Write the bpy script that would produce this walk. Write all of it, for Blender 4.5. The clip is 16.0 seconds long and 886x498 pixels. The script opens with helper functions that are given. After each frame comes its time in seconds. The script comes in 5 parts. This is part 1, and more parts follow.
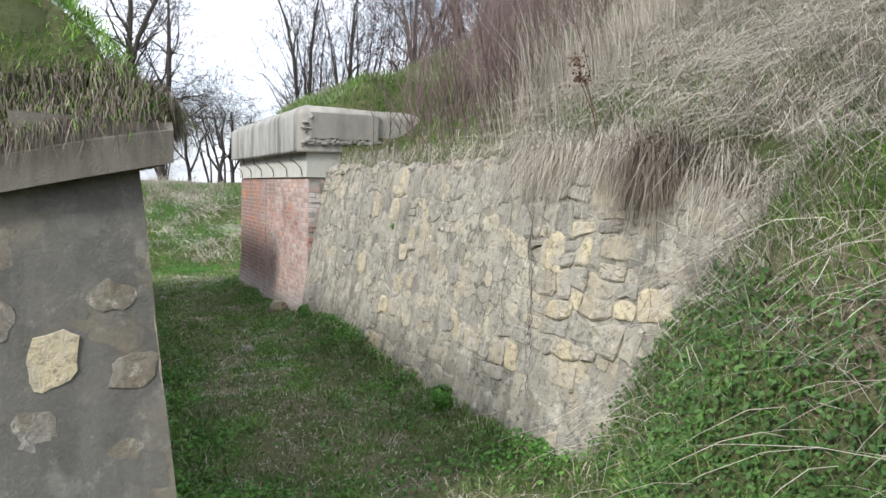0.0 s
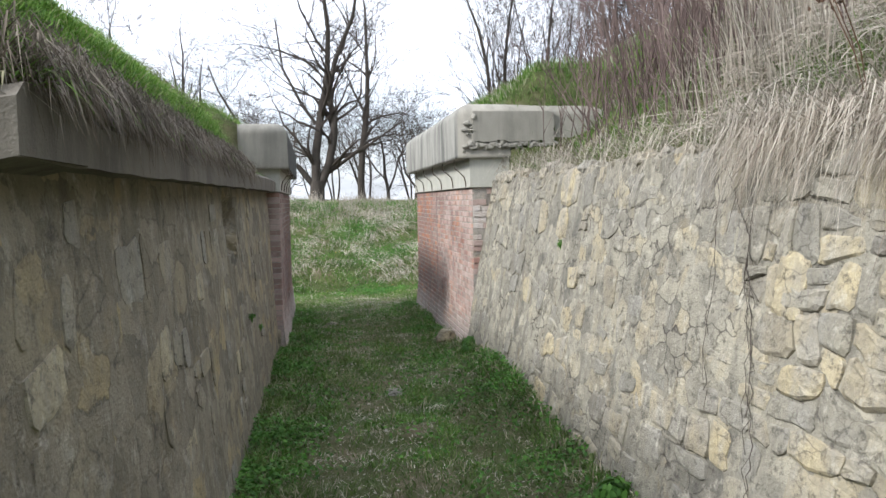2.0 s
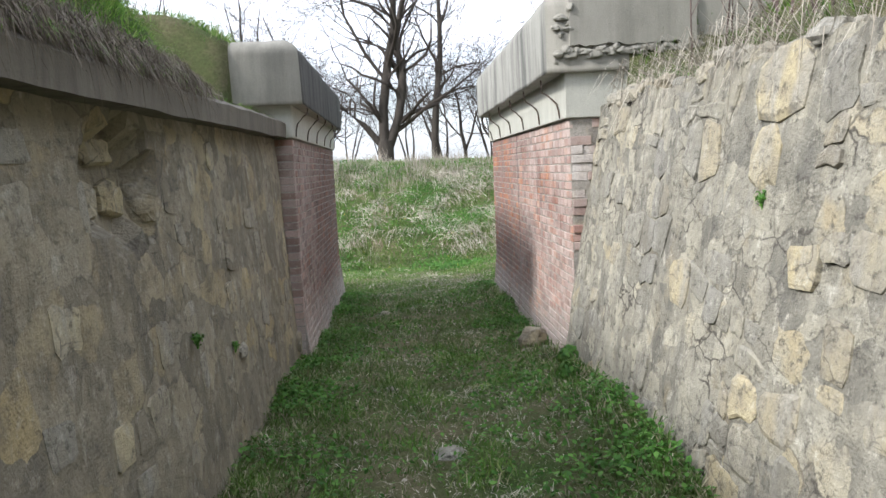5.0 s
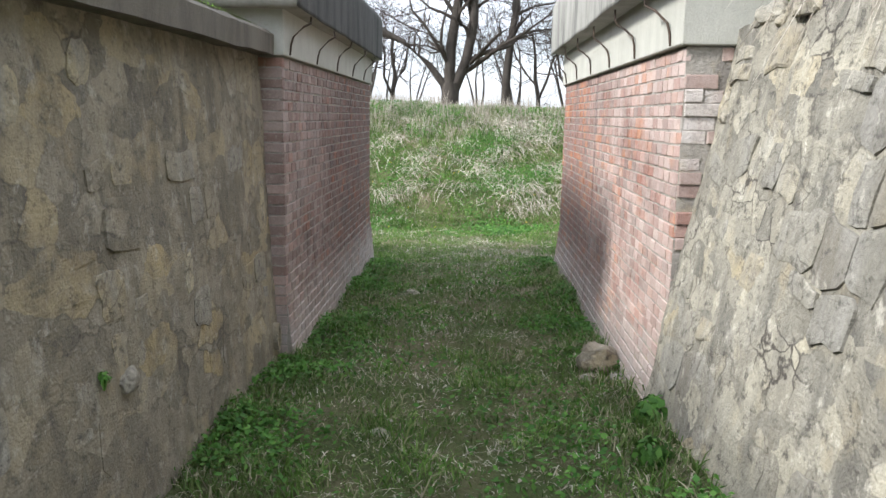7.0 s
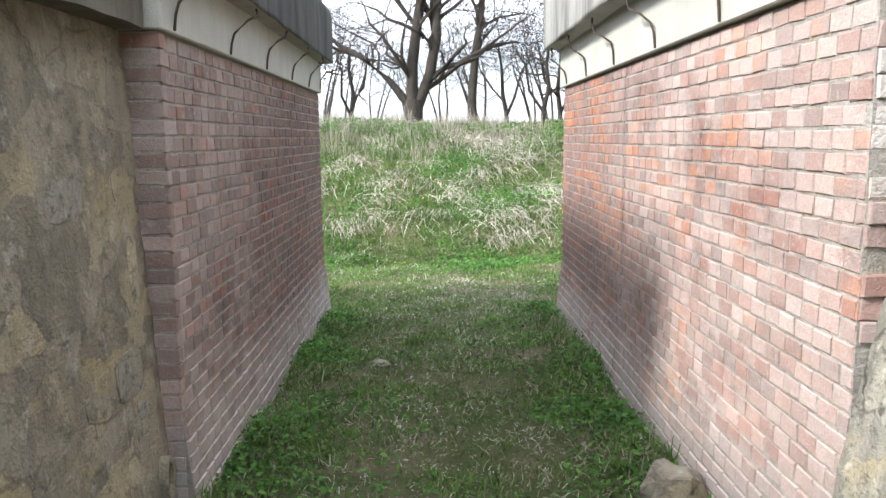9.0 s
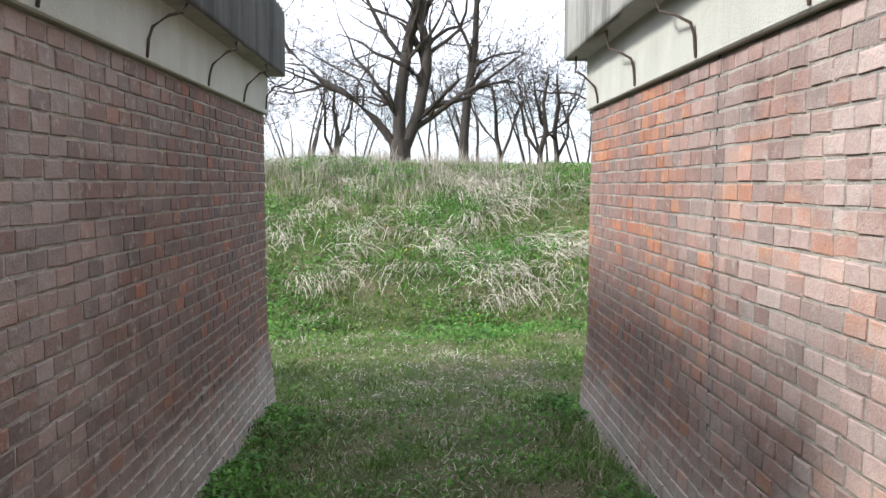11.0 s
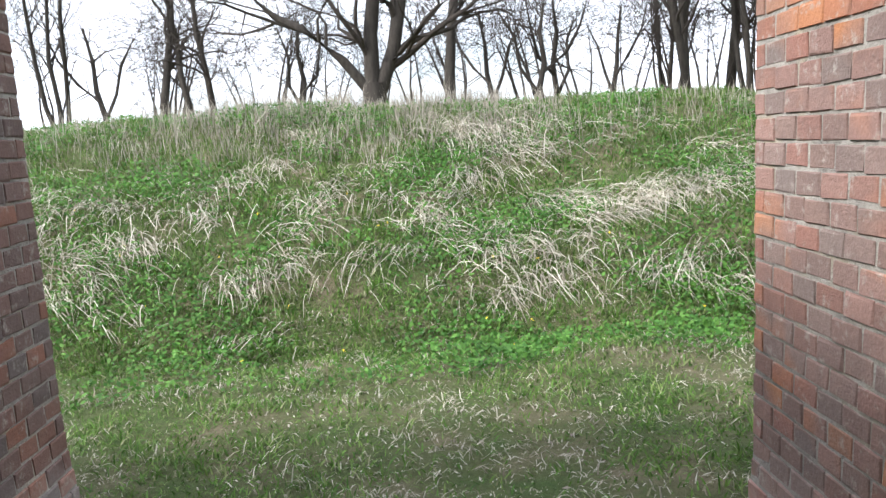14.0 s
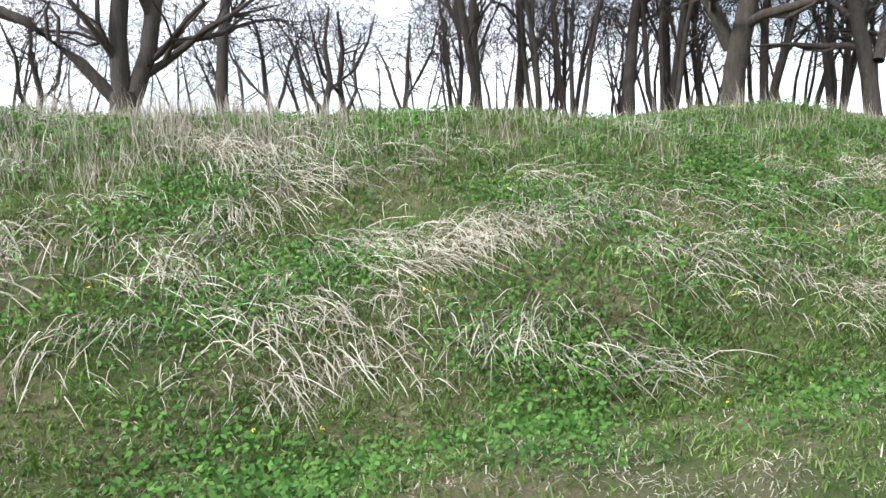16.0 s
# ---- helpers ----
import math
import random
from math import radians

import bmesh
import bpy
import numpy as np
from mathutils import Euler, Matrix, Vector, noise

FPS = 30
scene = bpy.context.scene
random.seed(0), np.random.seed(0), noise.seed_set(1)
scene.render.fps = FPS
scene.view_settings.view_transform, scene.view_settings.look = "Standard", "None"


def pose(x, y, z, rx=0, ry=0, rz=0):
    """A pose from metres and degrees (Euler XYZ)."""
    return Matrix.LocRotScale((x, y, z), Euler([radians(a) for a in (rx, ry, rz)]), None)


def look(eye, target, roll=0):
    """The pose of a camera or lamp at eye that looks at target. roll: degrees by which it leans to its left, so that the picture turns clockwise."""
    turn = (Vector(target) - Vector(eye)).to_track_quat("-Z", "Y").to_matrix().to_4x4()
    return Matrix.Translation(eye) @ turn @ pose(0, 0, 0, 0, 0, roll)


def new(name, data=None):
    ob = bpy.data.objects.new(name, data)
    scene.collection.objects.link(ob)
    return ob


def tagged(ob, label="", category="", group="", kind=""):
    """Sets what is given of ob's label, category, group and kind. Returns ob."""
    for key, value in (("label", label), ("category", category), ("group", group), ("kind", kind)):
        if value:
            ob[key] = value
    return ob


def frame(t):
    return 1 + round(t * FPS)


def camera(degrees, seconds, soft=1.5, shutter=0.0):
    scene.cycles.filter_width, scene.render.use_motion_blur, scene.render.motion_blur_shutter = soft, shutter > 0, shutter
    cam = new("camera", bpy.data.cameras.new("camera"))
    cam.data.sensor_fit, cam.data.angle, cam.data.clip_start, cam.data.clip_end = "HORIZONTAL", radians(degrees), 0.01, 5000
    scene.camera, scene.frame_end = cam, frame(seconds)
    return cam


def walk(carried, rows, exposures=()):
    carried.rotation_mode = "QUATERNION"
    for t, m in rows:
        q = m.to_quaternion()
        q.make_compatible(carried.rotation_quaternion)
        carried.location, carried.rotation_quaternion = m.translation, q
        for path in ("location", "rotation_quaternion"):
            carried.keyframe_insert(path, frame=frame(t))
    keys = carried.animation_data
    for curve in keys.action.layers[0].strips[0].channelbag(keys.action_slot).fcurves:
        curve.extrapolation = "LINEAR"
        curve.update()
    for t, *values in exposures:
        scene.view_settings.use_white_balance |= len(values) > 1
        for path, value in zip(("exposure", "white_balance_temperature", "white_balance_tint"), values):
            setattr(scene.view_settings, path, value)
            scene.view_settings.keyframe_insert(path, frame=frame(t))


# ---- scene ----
cam = camera(61.0, 16.0)
PATH = [
    (0, (-1.739, -16.151, 2.100), (-0.879, -14.353, 1.941), 1.3),
    (0.5, (-1.513, -15.790, 2.069), (-0.765, -13.940, 1.941), 0.1),
    (1, (-1.261, -15.371, 2.039), (-0.708, -13.453, 1.919), -0.4),
    (1.5, (-1.040, -14.996, 2.070), (-0.597, -13.051, 1.915), 0.2),
    (2, (-0.725, -14.606, 2.066), (-0.392, -12.638, 1.938), -1.0),
    (2.5, (-0.565, -14.221, 1.990), (-0.285, -12.247, 1.834), -1.3),
    (3, (-0.322, -13.744, 1.898), (-0.193, -11.755, 1.733), -1.0),
    (3.2, (-0.242, -13.572, 1.907), (-0.213, -11.580, 1.723), -0.8),
    (5.3, (-0.167, -11.165, 1.859), (-0.056, -9.181, 1.631), -2.9),
    (5.5, (-0.122, -10.945, 1.849), (-0.030, -8.961, 1.610), -1.4),
    (6, (-0.049, -10.413, 1.825), (0.021, -8.427, 1.599), -1.6),
    (6.5, (0.012, -9.921, 1.825), (0.072, -7.934, 1.603), -0.0),
    (7, (0.113, -9.432, 1.831), (0.044, -7.463, 1.485), 1.0),
    (7.5, (0.033, -8.956, 1.792), (-0.047, -7.051, 1.190), 0.3),
    (8, (0.058, -8.499, 1.775), (-0.029, -6.566, 1.270), -0.8),
    (8.5, (0.036, -7.984, 1.765), (-0.032, -6.017, 1.412), -0.0),
    (9, (-0.036, -7.491, 1.754), (-0.013, -5.512, 1.464), -0.6),
    (11.3, (0.063, -5.206, 1.663), (0.115, -3.214, 1.500), 0.2),
    (11.5, (0.109, -4.977, 1.636), (0.176, -2.985, 1.475), -0.8),
    (12, (0.198, -4.453, 1.639), (0.263, -2.462, 1.468), 0.2),
    (12.5, (0.212, -3.945, 1.644), (0.323, -1.958, 1.442), -0.1),
    (13, (0.269, -3.382, 1.627), (0.288, -1.391, 1.438), -1.5),
    (13.5, (0.186, -2.931, 1.608), (0.215, -0.944, 1.380), -3.1),
    (14, (0.180, -2.409, 1.629), (0.244, -0.432, 1.331), -3.3),
    (14.5, (0.194, -1.941, 1.654), (0.392, 0.026, 1.348), -1.0),
    (15, (0.251, -1.338, 1.654), (0.646, 0.601, 1.358), -1.8),
    (15.5, (0.360, -0.871, 1.710), (0.784, 1.066, 1.452), -3.1),
    (16, (0.511, -0.361, 1.595), (1.128, 1.524, 1.337), -2.1),
]
EXPOSURE = [(t, e, 6150, 10) for t, e in ((0, 0.78), (3, 0.82), (5.5, 1.02), (7, 1.15), (7.5, 1.52), (8, 1.66), (8.5, 1.66), (9, 1.42), (11.5, 1.05), (13, 1.02), (14, 1.1), (16, 1.03))]
walk(cam, [(t, look(e, g, r)) for t, e, g, r in PATH], EXPOSURE)
# ---- body ----
# world, sun
world = bpy.data.worlds.new("sky")
scene.world = world
world.use_nodes = True
wn = world.node_tree.nodes
sky = wn.new("ShaderNodeTexSky")
sky.sky_type = "NISHITA"
sky.sun_disc = False
SUN_EL, SUN_AZ = 38.0, 249.5  # the sun stands behind and to the left of the walker
sky.sun_elevation = radians(SUN_EL)
sky.sun_rotation = radians(SUN_AZ)
sky.altitude, sky.air_density, sky.dust_density, sky.ozone_density = 100, 1.0, 4.0, 0.6
tc = wn.new("ShaderNodeTexCoord")
cl = wn.new("ShaderNodeTexNoise")
cl.inputs["Scale"].default_value, cl.inputs["Detail"].default_value = 2.2, 6
cr = wn.new("ShaderNodeValToRGB")
cr.color_ramp.elements[0].position, cr.color_ramp.elements[1].position = 0.30, 0.55
mp = wn.new("ShaderNodeMapping")
mp.inputs["Scale"].default_value = (1, 1, 2.6)
mixc = wn.new("ShaderNodeMix")
mixc.data_type = "RGBA"
mixc.inputs["B"].default_value = (7.9, 8.2, 8.8, 1)  # thin bright cloud
bg = wn["Background"]
bg.inputs["Strength"].default_value = 0.15
wl = world.node_tree.links
wl.new(tc.outputs["Generated"], mp.inputs["Vector"])
wl.new(mp.outputs["Vector"], cl.inputs["Vector"])
wl.new(cl.outputs["Fac"], cr.inputs["Fac"])
wl.new(cr.outputs["Color"], mixc.inputs["Factor"])
wl.new(sky.outputs["Color"], mixc.inputs["A"])
wl.new(mixc.outputs["Result"], bg.inputs["Color"])
sun = new("sun", bpy.data.lights.new("sun", "SUN"))
sun.data.energy, sun.data.angle, sun.data.color = 2.9, radians(9.0), (1.0, 0.965, 0.90)
# light travels towards +x, +y and down
_az = radians(SUN_AZ)
sun.matrix_world = look((math.sin(_az) * 30, math.cos(_az) * 30, 30 * math.tan(radians(SUN_EL))), (0, 0, 0))

# ---- materials ----
def nodes_of(name, rough=0.9):
    m = bpy.data.materials.new(name)
    m.use_nodes = True
    nt = m.node_tree
    b = nt.nodes["Principled BSDF"]
    b.inputs["Roughness"].default_value = rough
    b.inputs["Specular IOR Level"].default_value = 0.25
    return m, nt, b


def noise_node(nt, vec, scale, detail=5, rough=0.6, dist=0.0):
    n = nt.nodes.new("ShaderNodeTexNoise")
    n.inputs["Scale"].default_value, n.inputs["Detail"].default_value = scale, detail
    n.inputs["Roughness"].default_value, n.inputs["Distortion"].default_value = rough, dist
    nt.links.new(vec, n.inputs["Vector"])
    return n.outputs["Fac"]


def ramp(nt, fac, *stops):
    r = nt.nodes.new("ShaderNodeValToRGB")
    e = r.color_ramp.elements
    while len(e) < len(stops):
        e.new(0.5)
    for el, (p, c) in zip(e, stops):
        el.position = p
        el.color = (*c, 1) if isinstance(c, tuple) else (c, c, c, 1)
    nt.links.new(fac, r.inputs["Fac"])
    return r.outputs["Color"]


def mix(nt, fac, a, b, kind="MIX"):
    n = nt.nodes.new("ShaderNodeMix")
    n.data_type, n.blend_type = "RGBA", kind
    for sock, v in (("Factor", fac), ("A", a), ("B", b)):
        if isinstance(v, (int, float)):
            n.inputs[sock].default_value = v if sock == "Factor" else (v, v, v, 1)
        elif isinstance(v, tuple):
            n.inputs[sock].default_value = (*v, 1)
        else:
            nt.links.new(v, n.inputs[sock])
    return n.outputs["Result"]


def bump(nt, b, height, strength=0.5, distance=0.02):
    n = nt.nodes.new("ShaderNodeBump")
    n.inputs["Strength"].default_value, n.inputs["Distance"].default_value = strength, distance
    nt.links.new(height, n.inputs["Height"])
    nt.links.new(n.outputs["Normal"], b.inputs["Normal"])


def place(nt, scale=(1, 1, 1)):
    """World position, stretched."""
    g = nt.nodes.new("ShaderNodeNewGeometry")
    m = nt.nodes.new("ShaderNodeMapping")
    m.inputs["Scale"].default_value = scale
    nt.links.new(g.outputs["Position"], m.inputs["Vector"])
    return m.outputs["Vector"]


def level(nt, lo, hi):
    """0 at height lo, 1 at height hi."""
    g = nt.nodes.new("ShaderNodeNewGeometry")
    s = nt.nodes.new("ShaderNodeSeparateXYZ")
    r = nt.nodes.new("ShaderNodeMapRange")
    r.inputs["From Min"].default_value, r.inputs["From Max"].default_value = lo, hi
    nt.links.new(g.outputs["Position"], s.inputs[0])
    nt.links.new(s.outputs["Z"], r.inputs["Value"])
    return r.outputs["Result"]


def per_object(nt):
    return nt.nodes.new("ShaderNodeObjectInfo").outputs["Random"]


def per_island(nt):
    return nt.nodes.new("ShaderNodeNewGeometry").outputs["Random Per Island"]


def colour(nt, b, c):
    nt.links.new(c, b.inputs["Base Color"])


def cracks(nt, col, scale, amount, seed, tones=None):
    """Thin dark open joints with an irregular course, here and there."""
    p = place(nt, (1, 1, 1.35))
    w = nt.nodes.new("ShaderNodeTexNoise")
    w.inputs["Scale"].default_value, w.inputs["Detail"].default_value = 5.0, 5
    nt.links.new(p, w.inputs["Vector"])
    vm = nt.nodes.new("ShaderNodeVectorMath")
    vm.operation = "MULTIPLY_ADD"
    vm.inputs[1].default_value = (0.22, 0.22, 0.22)
    nt.links.new(w.outputs["Color"], vm.inputs[0])
    nt.links.new(p, vm.inputs[2])
    v = nt.nodes.new("ShaderNodeTexVoronoi")
    v.feature = "DISTANCE_TO_EDGE"
    v.inputs["Scale"].default_value = scale
    nt.links.new(vm.outputs[0], v.inputs["Vector"])
    if tones is not None:  # every rubble piece has its own tone
        c = nt.nodes.new("ShaderNodeTexVoronoi")
        c.inputs["Scale"].default_value = scale
        nt.links.new(vm.outputs[0], c.inputs["Vector"])
        bw = nt.nodes.new("ShaderNodeSeparateColor")
        nt.links.new(c.outputs["Color"], bw.inputs[0])
        show = ramp(nt, noise_node(nt, place(nt), 3.1, 6, 0.7), (0.40, 0.05), (0.60, 0.8))
        col = mix(nt, show, col, ramp(nt, bw.outputs[0], *tones))
    line = ramp(nt, v.outputs["Distance"], (0.0, 1.0), (0.010, 1.0), (0.045, 0.0))
    here = ramp(nt, noise_node(nt, place(nt), 1.9 + seed, 5, 0.6), (0.47, 0.0), (0.60, amount))
    k = mix(nt, 1.0, line, here, "MULTIPLY")
    return mix(nt, k, col, (0.06, 0.052, 0.045)), k


def pit_shade(nt, col, amount, scale=15):
    """Paints grime-coloured flecks for the shade that shallow bumps lack, and pale flecks."""
    k = ramp(nt, noise_node(nt, place(nt, (1, 1, 1.2)), scale, 8, 0.78), (0.37, amount), (0.47, 0.0))
    col = mix(nt, k, col, (0.085, 0.078, 0.066))
    lite = ramp(nt, noise_node(nt, place(nt, (1.2, 1.2, 1)), scale * 0.6, 8, 0.75), (0.56, 0.0), (0.66, amount * 0.7))
    return mix(nt, lite, col, (0.56, 0.525, 0.44))


def mat_mortar(name, a, c, stain, split=0, open_joints=0.75, cells=None, grit=0.3, fresh=1.0, relief=0.7):
    m, nt, b = nodes_of(name, 0.95)
    p = place(nt)
    col = ramp(nt, noise_node(nt, p, 2.3, 7, 0.65), (0.3, a), (0.7, c))
    streak = noise_node(nt, place(nt, (5, 5, 0.7)), 1.5, 5, 0.6)
    col = mix(nt, ramp(nt, streak, (0.42, 0.0), (0.64, 0.8)), col, stain)
    ochre = noise_node(nt, place(nt, (1.3, 1.3, 1)), 3.4, 6, 0.6)
    # fresh below 1 dims these tints; the front wall's shade uses it
    col = mix(nt, ramp(nt, ochre, (0.56, 0.0), (0.70, 0.55)), col, tuple(v * fresh for v in (0.40, 0.315, 0.18)))
    pale = noise_node(nt, place(nt, (1.1, 1.1, 1.0)), 4.7, 7, 0.65)
    col = mix(nt, ramp(nt, pale, (0.56, 0.0), (0.70, 0.55)), col, tuple(v * fresh for v in (0.50, 0.475, 0.41)))
    if split:
        col, k = cracks(nt, col, split, open_joints, 0.0, cells)
    col = pit_shade(nt, col, grit)
    speck = noise_node(nt, p, 60, 4, 0.7)
    col = mix(nt, 0.35, col, ramp(nt, speck, (0.25, 0.35), (0.75, 1.0)), "MULTIPLY")
    colour(nt, b, col)
    h = mix(nt, 0.5, noise_node(nt, p, 14, 8, 0.7), noise_node(nt, p, 70, 4, 0.6))
    bump(nt, b, h, relief, 0.03)
    return m


def mat_stone(name, rnd, tones, rough=0.9):
    m, nt, b = nodes_of(name, rough)
    p = place(nt)
    r = rnd(nt)
    col = ramp(nt, r, *tones)
    blot = noise_node(nt, p, 7, 6, 0.65)
    col = mix(nt, ramp(nt, blot, (0.38, 0.0), (0.68, 0.65)), col, (0.20, 0.185, 0.16))
    col = mix(nt, ramp(nt, noise_node(nt, place(nt, (4, 4, 0.8)), 1.6, 6, 0.65), (0.46, 0.0), (0.66, 0.7)), col, (0.33, 0.315, 0.28))
    col, k = cracks(nt, col, 6.5, 0.55, 0.3)
    col = pit_shade(nt, col, 0.75)
    fine = noise_node(nt, p, 45, 5, 0.7)
    col = mix(nt, 0.5, col, ramp(nt, fine, (0.25, 0.4), (0.75, 1.05)), "MULTIPLY")
    colour(nt, b, col)
    h = mix(nt, 0.45, noise_node(nt, place(nt, (1, 1.2, 0.9)), 13, 8, 0.75), noise_node(nt, p, 55, 5, 0.7))
    bump(nt, b, h, 0.8, 0.028)
    return m


def mat_brick(name, rnd, tones, white):
    m, nt, b = nodes_of(name, 0.85)
    p = place(nt)
    col = ramp(nt, rnd(nt), *tones)
    if white > 0.7:  # harder-fired orange bricks lie in groups
        k = nt.nodes.new("ShaderNodeMath")
        k.operation, k.inputs[1].default_value = "MULTIPLY", 7.31
        nt.links.new(rnd(nt), k.inputs[0])
        fr = nt.nodes.new("ShaderNodeMath")
        fr.operation = "FRACT"
        nt.links.new(k.outputs[0], fr.inputs[0])
        group = ramp(nt, noise_node(nt, place(nt, (1, 0.9, 1.3)), 1.7, 3, 0.55), (0.50, 0.0), (0.62, 0.85))
        pick = ramp(nt, fr.outputs[0], (0.30, 0.0), (0.42, 1.0))
        fresh = ramp(nt, fr.outputs[0], (0.4, (0.36, 0.135, 0.075)), (0.8, (0.44, 0.165, 0.065)), (1.0, (0.50, 0.21, 0.085)))
        col = mix(nt, mix(nt, 1.0, group, pick, "MULTIPLY"), col, fresh)
    grime = noise_node(nt, p, 3.2, 6, 0.65)
    col = mix(nt, ramp(nt, grime, (0.45, 0.0), (0.75, 0.6)), col, (0.13, 0.095, 0.085))
    # lime bloom, strongest at the foot
    lv = level(nt, 0.75, 0.0)
    blo = mix(nt, 1.0, noise_node(nt, p, 4.5, 7, 0.7), lv, "MULTIPLY")
    col = mix(nt, ramp(nt, blo, (0.14, 0.0), (0.38, white)), col, (0.50, 0.46, 0.43))
    g = nt.nodes.new("ShaderNodeNewGeometry")
    sx = nt.nodes.new("ShaderNodeSeparateXYZ")
    near_end = nt.nodes.new("ShaderNodeMapRange")  # old whitewash clings to the end towards the stone walls
    near_end.inputs["From Min"].default_value, near_end.inputs["From Max"].default_value = -1.4, -3.6
    near_end.inputs["To Min"].default_value = 0.12
    nt.links.new(g.outputs["Position"], sx.inputs[0])
    nt.links.new(sx.outputs["Y"], near_end.inputs["Value"])
    own = nt.nodes.new("ShaderNodeMath")  # some bricks hold more wash than others
    own.operation, own.inputs[1].default_value = "MULTIPLY", 13.7
    nt.links.new(rnd(nt), own.inputs[0])
    part_of = nt.nodes.new("ShaderNodeMath")
    part_of.operation = "FRACT"
    nt.links.new(own.outputs[0], part_of.inputs[0])
    holds = ramp(nt, part_of.outputs[0], (0.0, 0.30), (0.55, 0.75), (1.0, 1.0))
    pale = ramp(nt, noise_node(nt, place(nt, (1, 0.7, 1)), 1.6, 8, 0.72), (0.33, 0.0), (0.52, white * 0.95))
    col = mix(nt, mix(nt, 1.0, mix(nt, 1.0, pale, holds, "MULTIPLY"), near_end.outputs["Result"], "MULTIPLY"), col, (0.60, 0.49, 0.44))
    if white > 0.7:  # dark water run below the expansion joint, with lime washed out beneath
        run = nt.nodes.new("ShaderNodeMath")
        run.operation = "COMPARE"
        run.inputs[1].default_value, run.inputs[2].default_value = -2.47, 0.055
        wob = nt.nodes.new("ShaderNodeMath")
        wob.operation = "MULTIPLY_ADD"
        wob.inputs[1].default_value = 0.12
        nt.links.new(noise_node(nt, p, 6.0, 5, 0.6), wob.inputs[0])
        off = nt.nodes.new("ShaderNodeMath")
        off.operation = "SUBTRACT"
        off.inputs[1].default_value = 0.06
        nt.links.new(sx.outputs["Y"], off.inputs[0])
        nt.links.new(off.outputs[0], wob.inputs[2])
        nt.links.new(wob.outputs[0], run.inputs[0])
        col = mix(nt, mix(nt, 0.42, 0.0, run.outputs[0]), col, ramp(nt, sx.outputs["Z"], (0.45, (0.30, 0.26, 0.245)), (0.8, (0.42, 0.36, 0.34)), (1.0, (0.12, 0.095, 0.09))))
    smear = noise_node(nt, p, 17, 6, 0.7)
    col = mix(nt, ramp(nt, smear, (0.56, 0.0), (0.68, 0.65)), col, (0.44, 0.40, 0.35))
    col = mix(nt, 0.5, col, ramp(nt, noise_node(nt, p, 75, 5, 0.7), (0.25, 0.45), (0.75, 1.05)), "MULTIPLY")
    colour(nt, b, col)
    bump(nt, b, mix(nt, 0.5, noise_node(nt, p, 30, 6, 0.7), noise_node(nt, p, 110, 3, 0.6)), 0.7, 0.012)
    return m


def mat_concrete(name, base, dark, dark_amount):
    m, nt, b = nodes_of(name, 0.9)
    p = place(nt)
    col = ramp(nt, noise_node(nt, p, 3.5, 7, 0.6), (0.3, tuple(v * 0.82 for v in base)), (0.7, base))
    drip = noise_node(nt, place(nt, (4.5, 4.5, 0.5)), 1.2, 7, 0.7)
    col = mix(nt, ramp(nt, drip, (0.44, 0.0), (0.66, dark_amount)), col, dark)
    lich = noise_node(nt, p, 22, 4, 0.7)
    col = mix(nt, ramp(nt, lich, (0.62, 0.0), (0.74, 0.3)), col, (0.28, 0.27, 0.21))
    col = mix(nt, 0.35, col, ramp(nt, noise_node(nt, p, 120, 3, 0.6), (0.25, 0.5), (0.75, 1.0)), "MULTIPLY")
    colour(nt, b, col)
    bump(nt, b, mix(nt, 0.5, noise_node(nt, p, 9, 8, 0.7), noise_node(nt, p, 90, 3, 0.6)), 0.5, 0.015)
    return m


def mat_ground():
    m, nt, b = nodes_of("earth and thatch", 1.0)
    p = place(nt)
    col = ramp(nt, noise_node(nt, p, 1.6, 8, 0.65), (0.30, (0.065, 0.115, 0.026)), (0.50, (0.115, 0.13, 0.052)), (0.68, (0.22, 0.18, 0.115)))
    col = mix(nt, 0.7, col, ramp(nt, noise_node(nt, p, 40, 6, 0.75), (0.3, 0.35), (0.7, 1.1)), "MULTIPLY")
    colour(nt, b, col)
    bump(nt, b, noise_node(nt, p, 28, 7, 0.75), 0.9, 0.05)
    return m


def mat_leaf(name, tones, thin=True):
    """Blades and leaves: one tone for each island, slightly see-through."""
    m, nt, b = nodes_of(name, 0.65)
    col = ramp(nt, per_island(nt), *tones)
    col = mix(nt, 0.7, col, ramp(nt, noise_node(nt, place(nt), 2.3, 5, 0.65), (0.32, 0.45), (0.68, 1.25)), "MULTIPLY")
    colour(nt, b, col)
    if thin:
        t = nt.nodes.new("ShaderNodeBsdfTranslucent")
        nt.links.new(col, t.inputs["Color"])
        mx = nt.nodes.new("ShaderNodeMixShader")
        mx.inputs[0].default_value = 0.25
        nt.links.new(b.outputs[0], mx.inputs[1])
        nt.links.new(t.outputs[0], mx.inputs[2])
        nt.links.new(mx.outputs[0], nt.nodes["Material Output"].inputs["Surface"])
    return m


def mat_bark(name, a, c):
    m, nt, b = nodes_of(name, 0.95)
    col = ramp(nt, noise_node(nt, place(nt, (1, 1, 0.25)), 9, 6, 0.7), (0.3, a), (0.7, c))
    colour(nt, b, col)
    bump(nt, b, noise_node(nt, place(nt, (1, 1, 0.2)), 16, 5, 0.7), 0.8, 0.04)
    return m


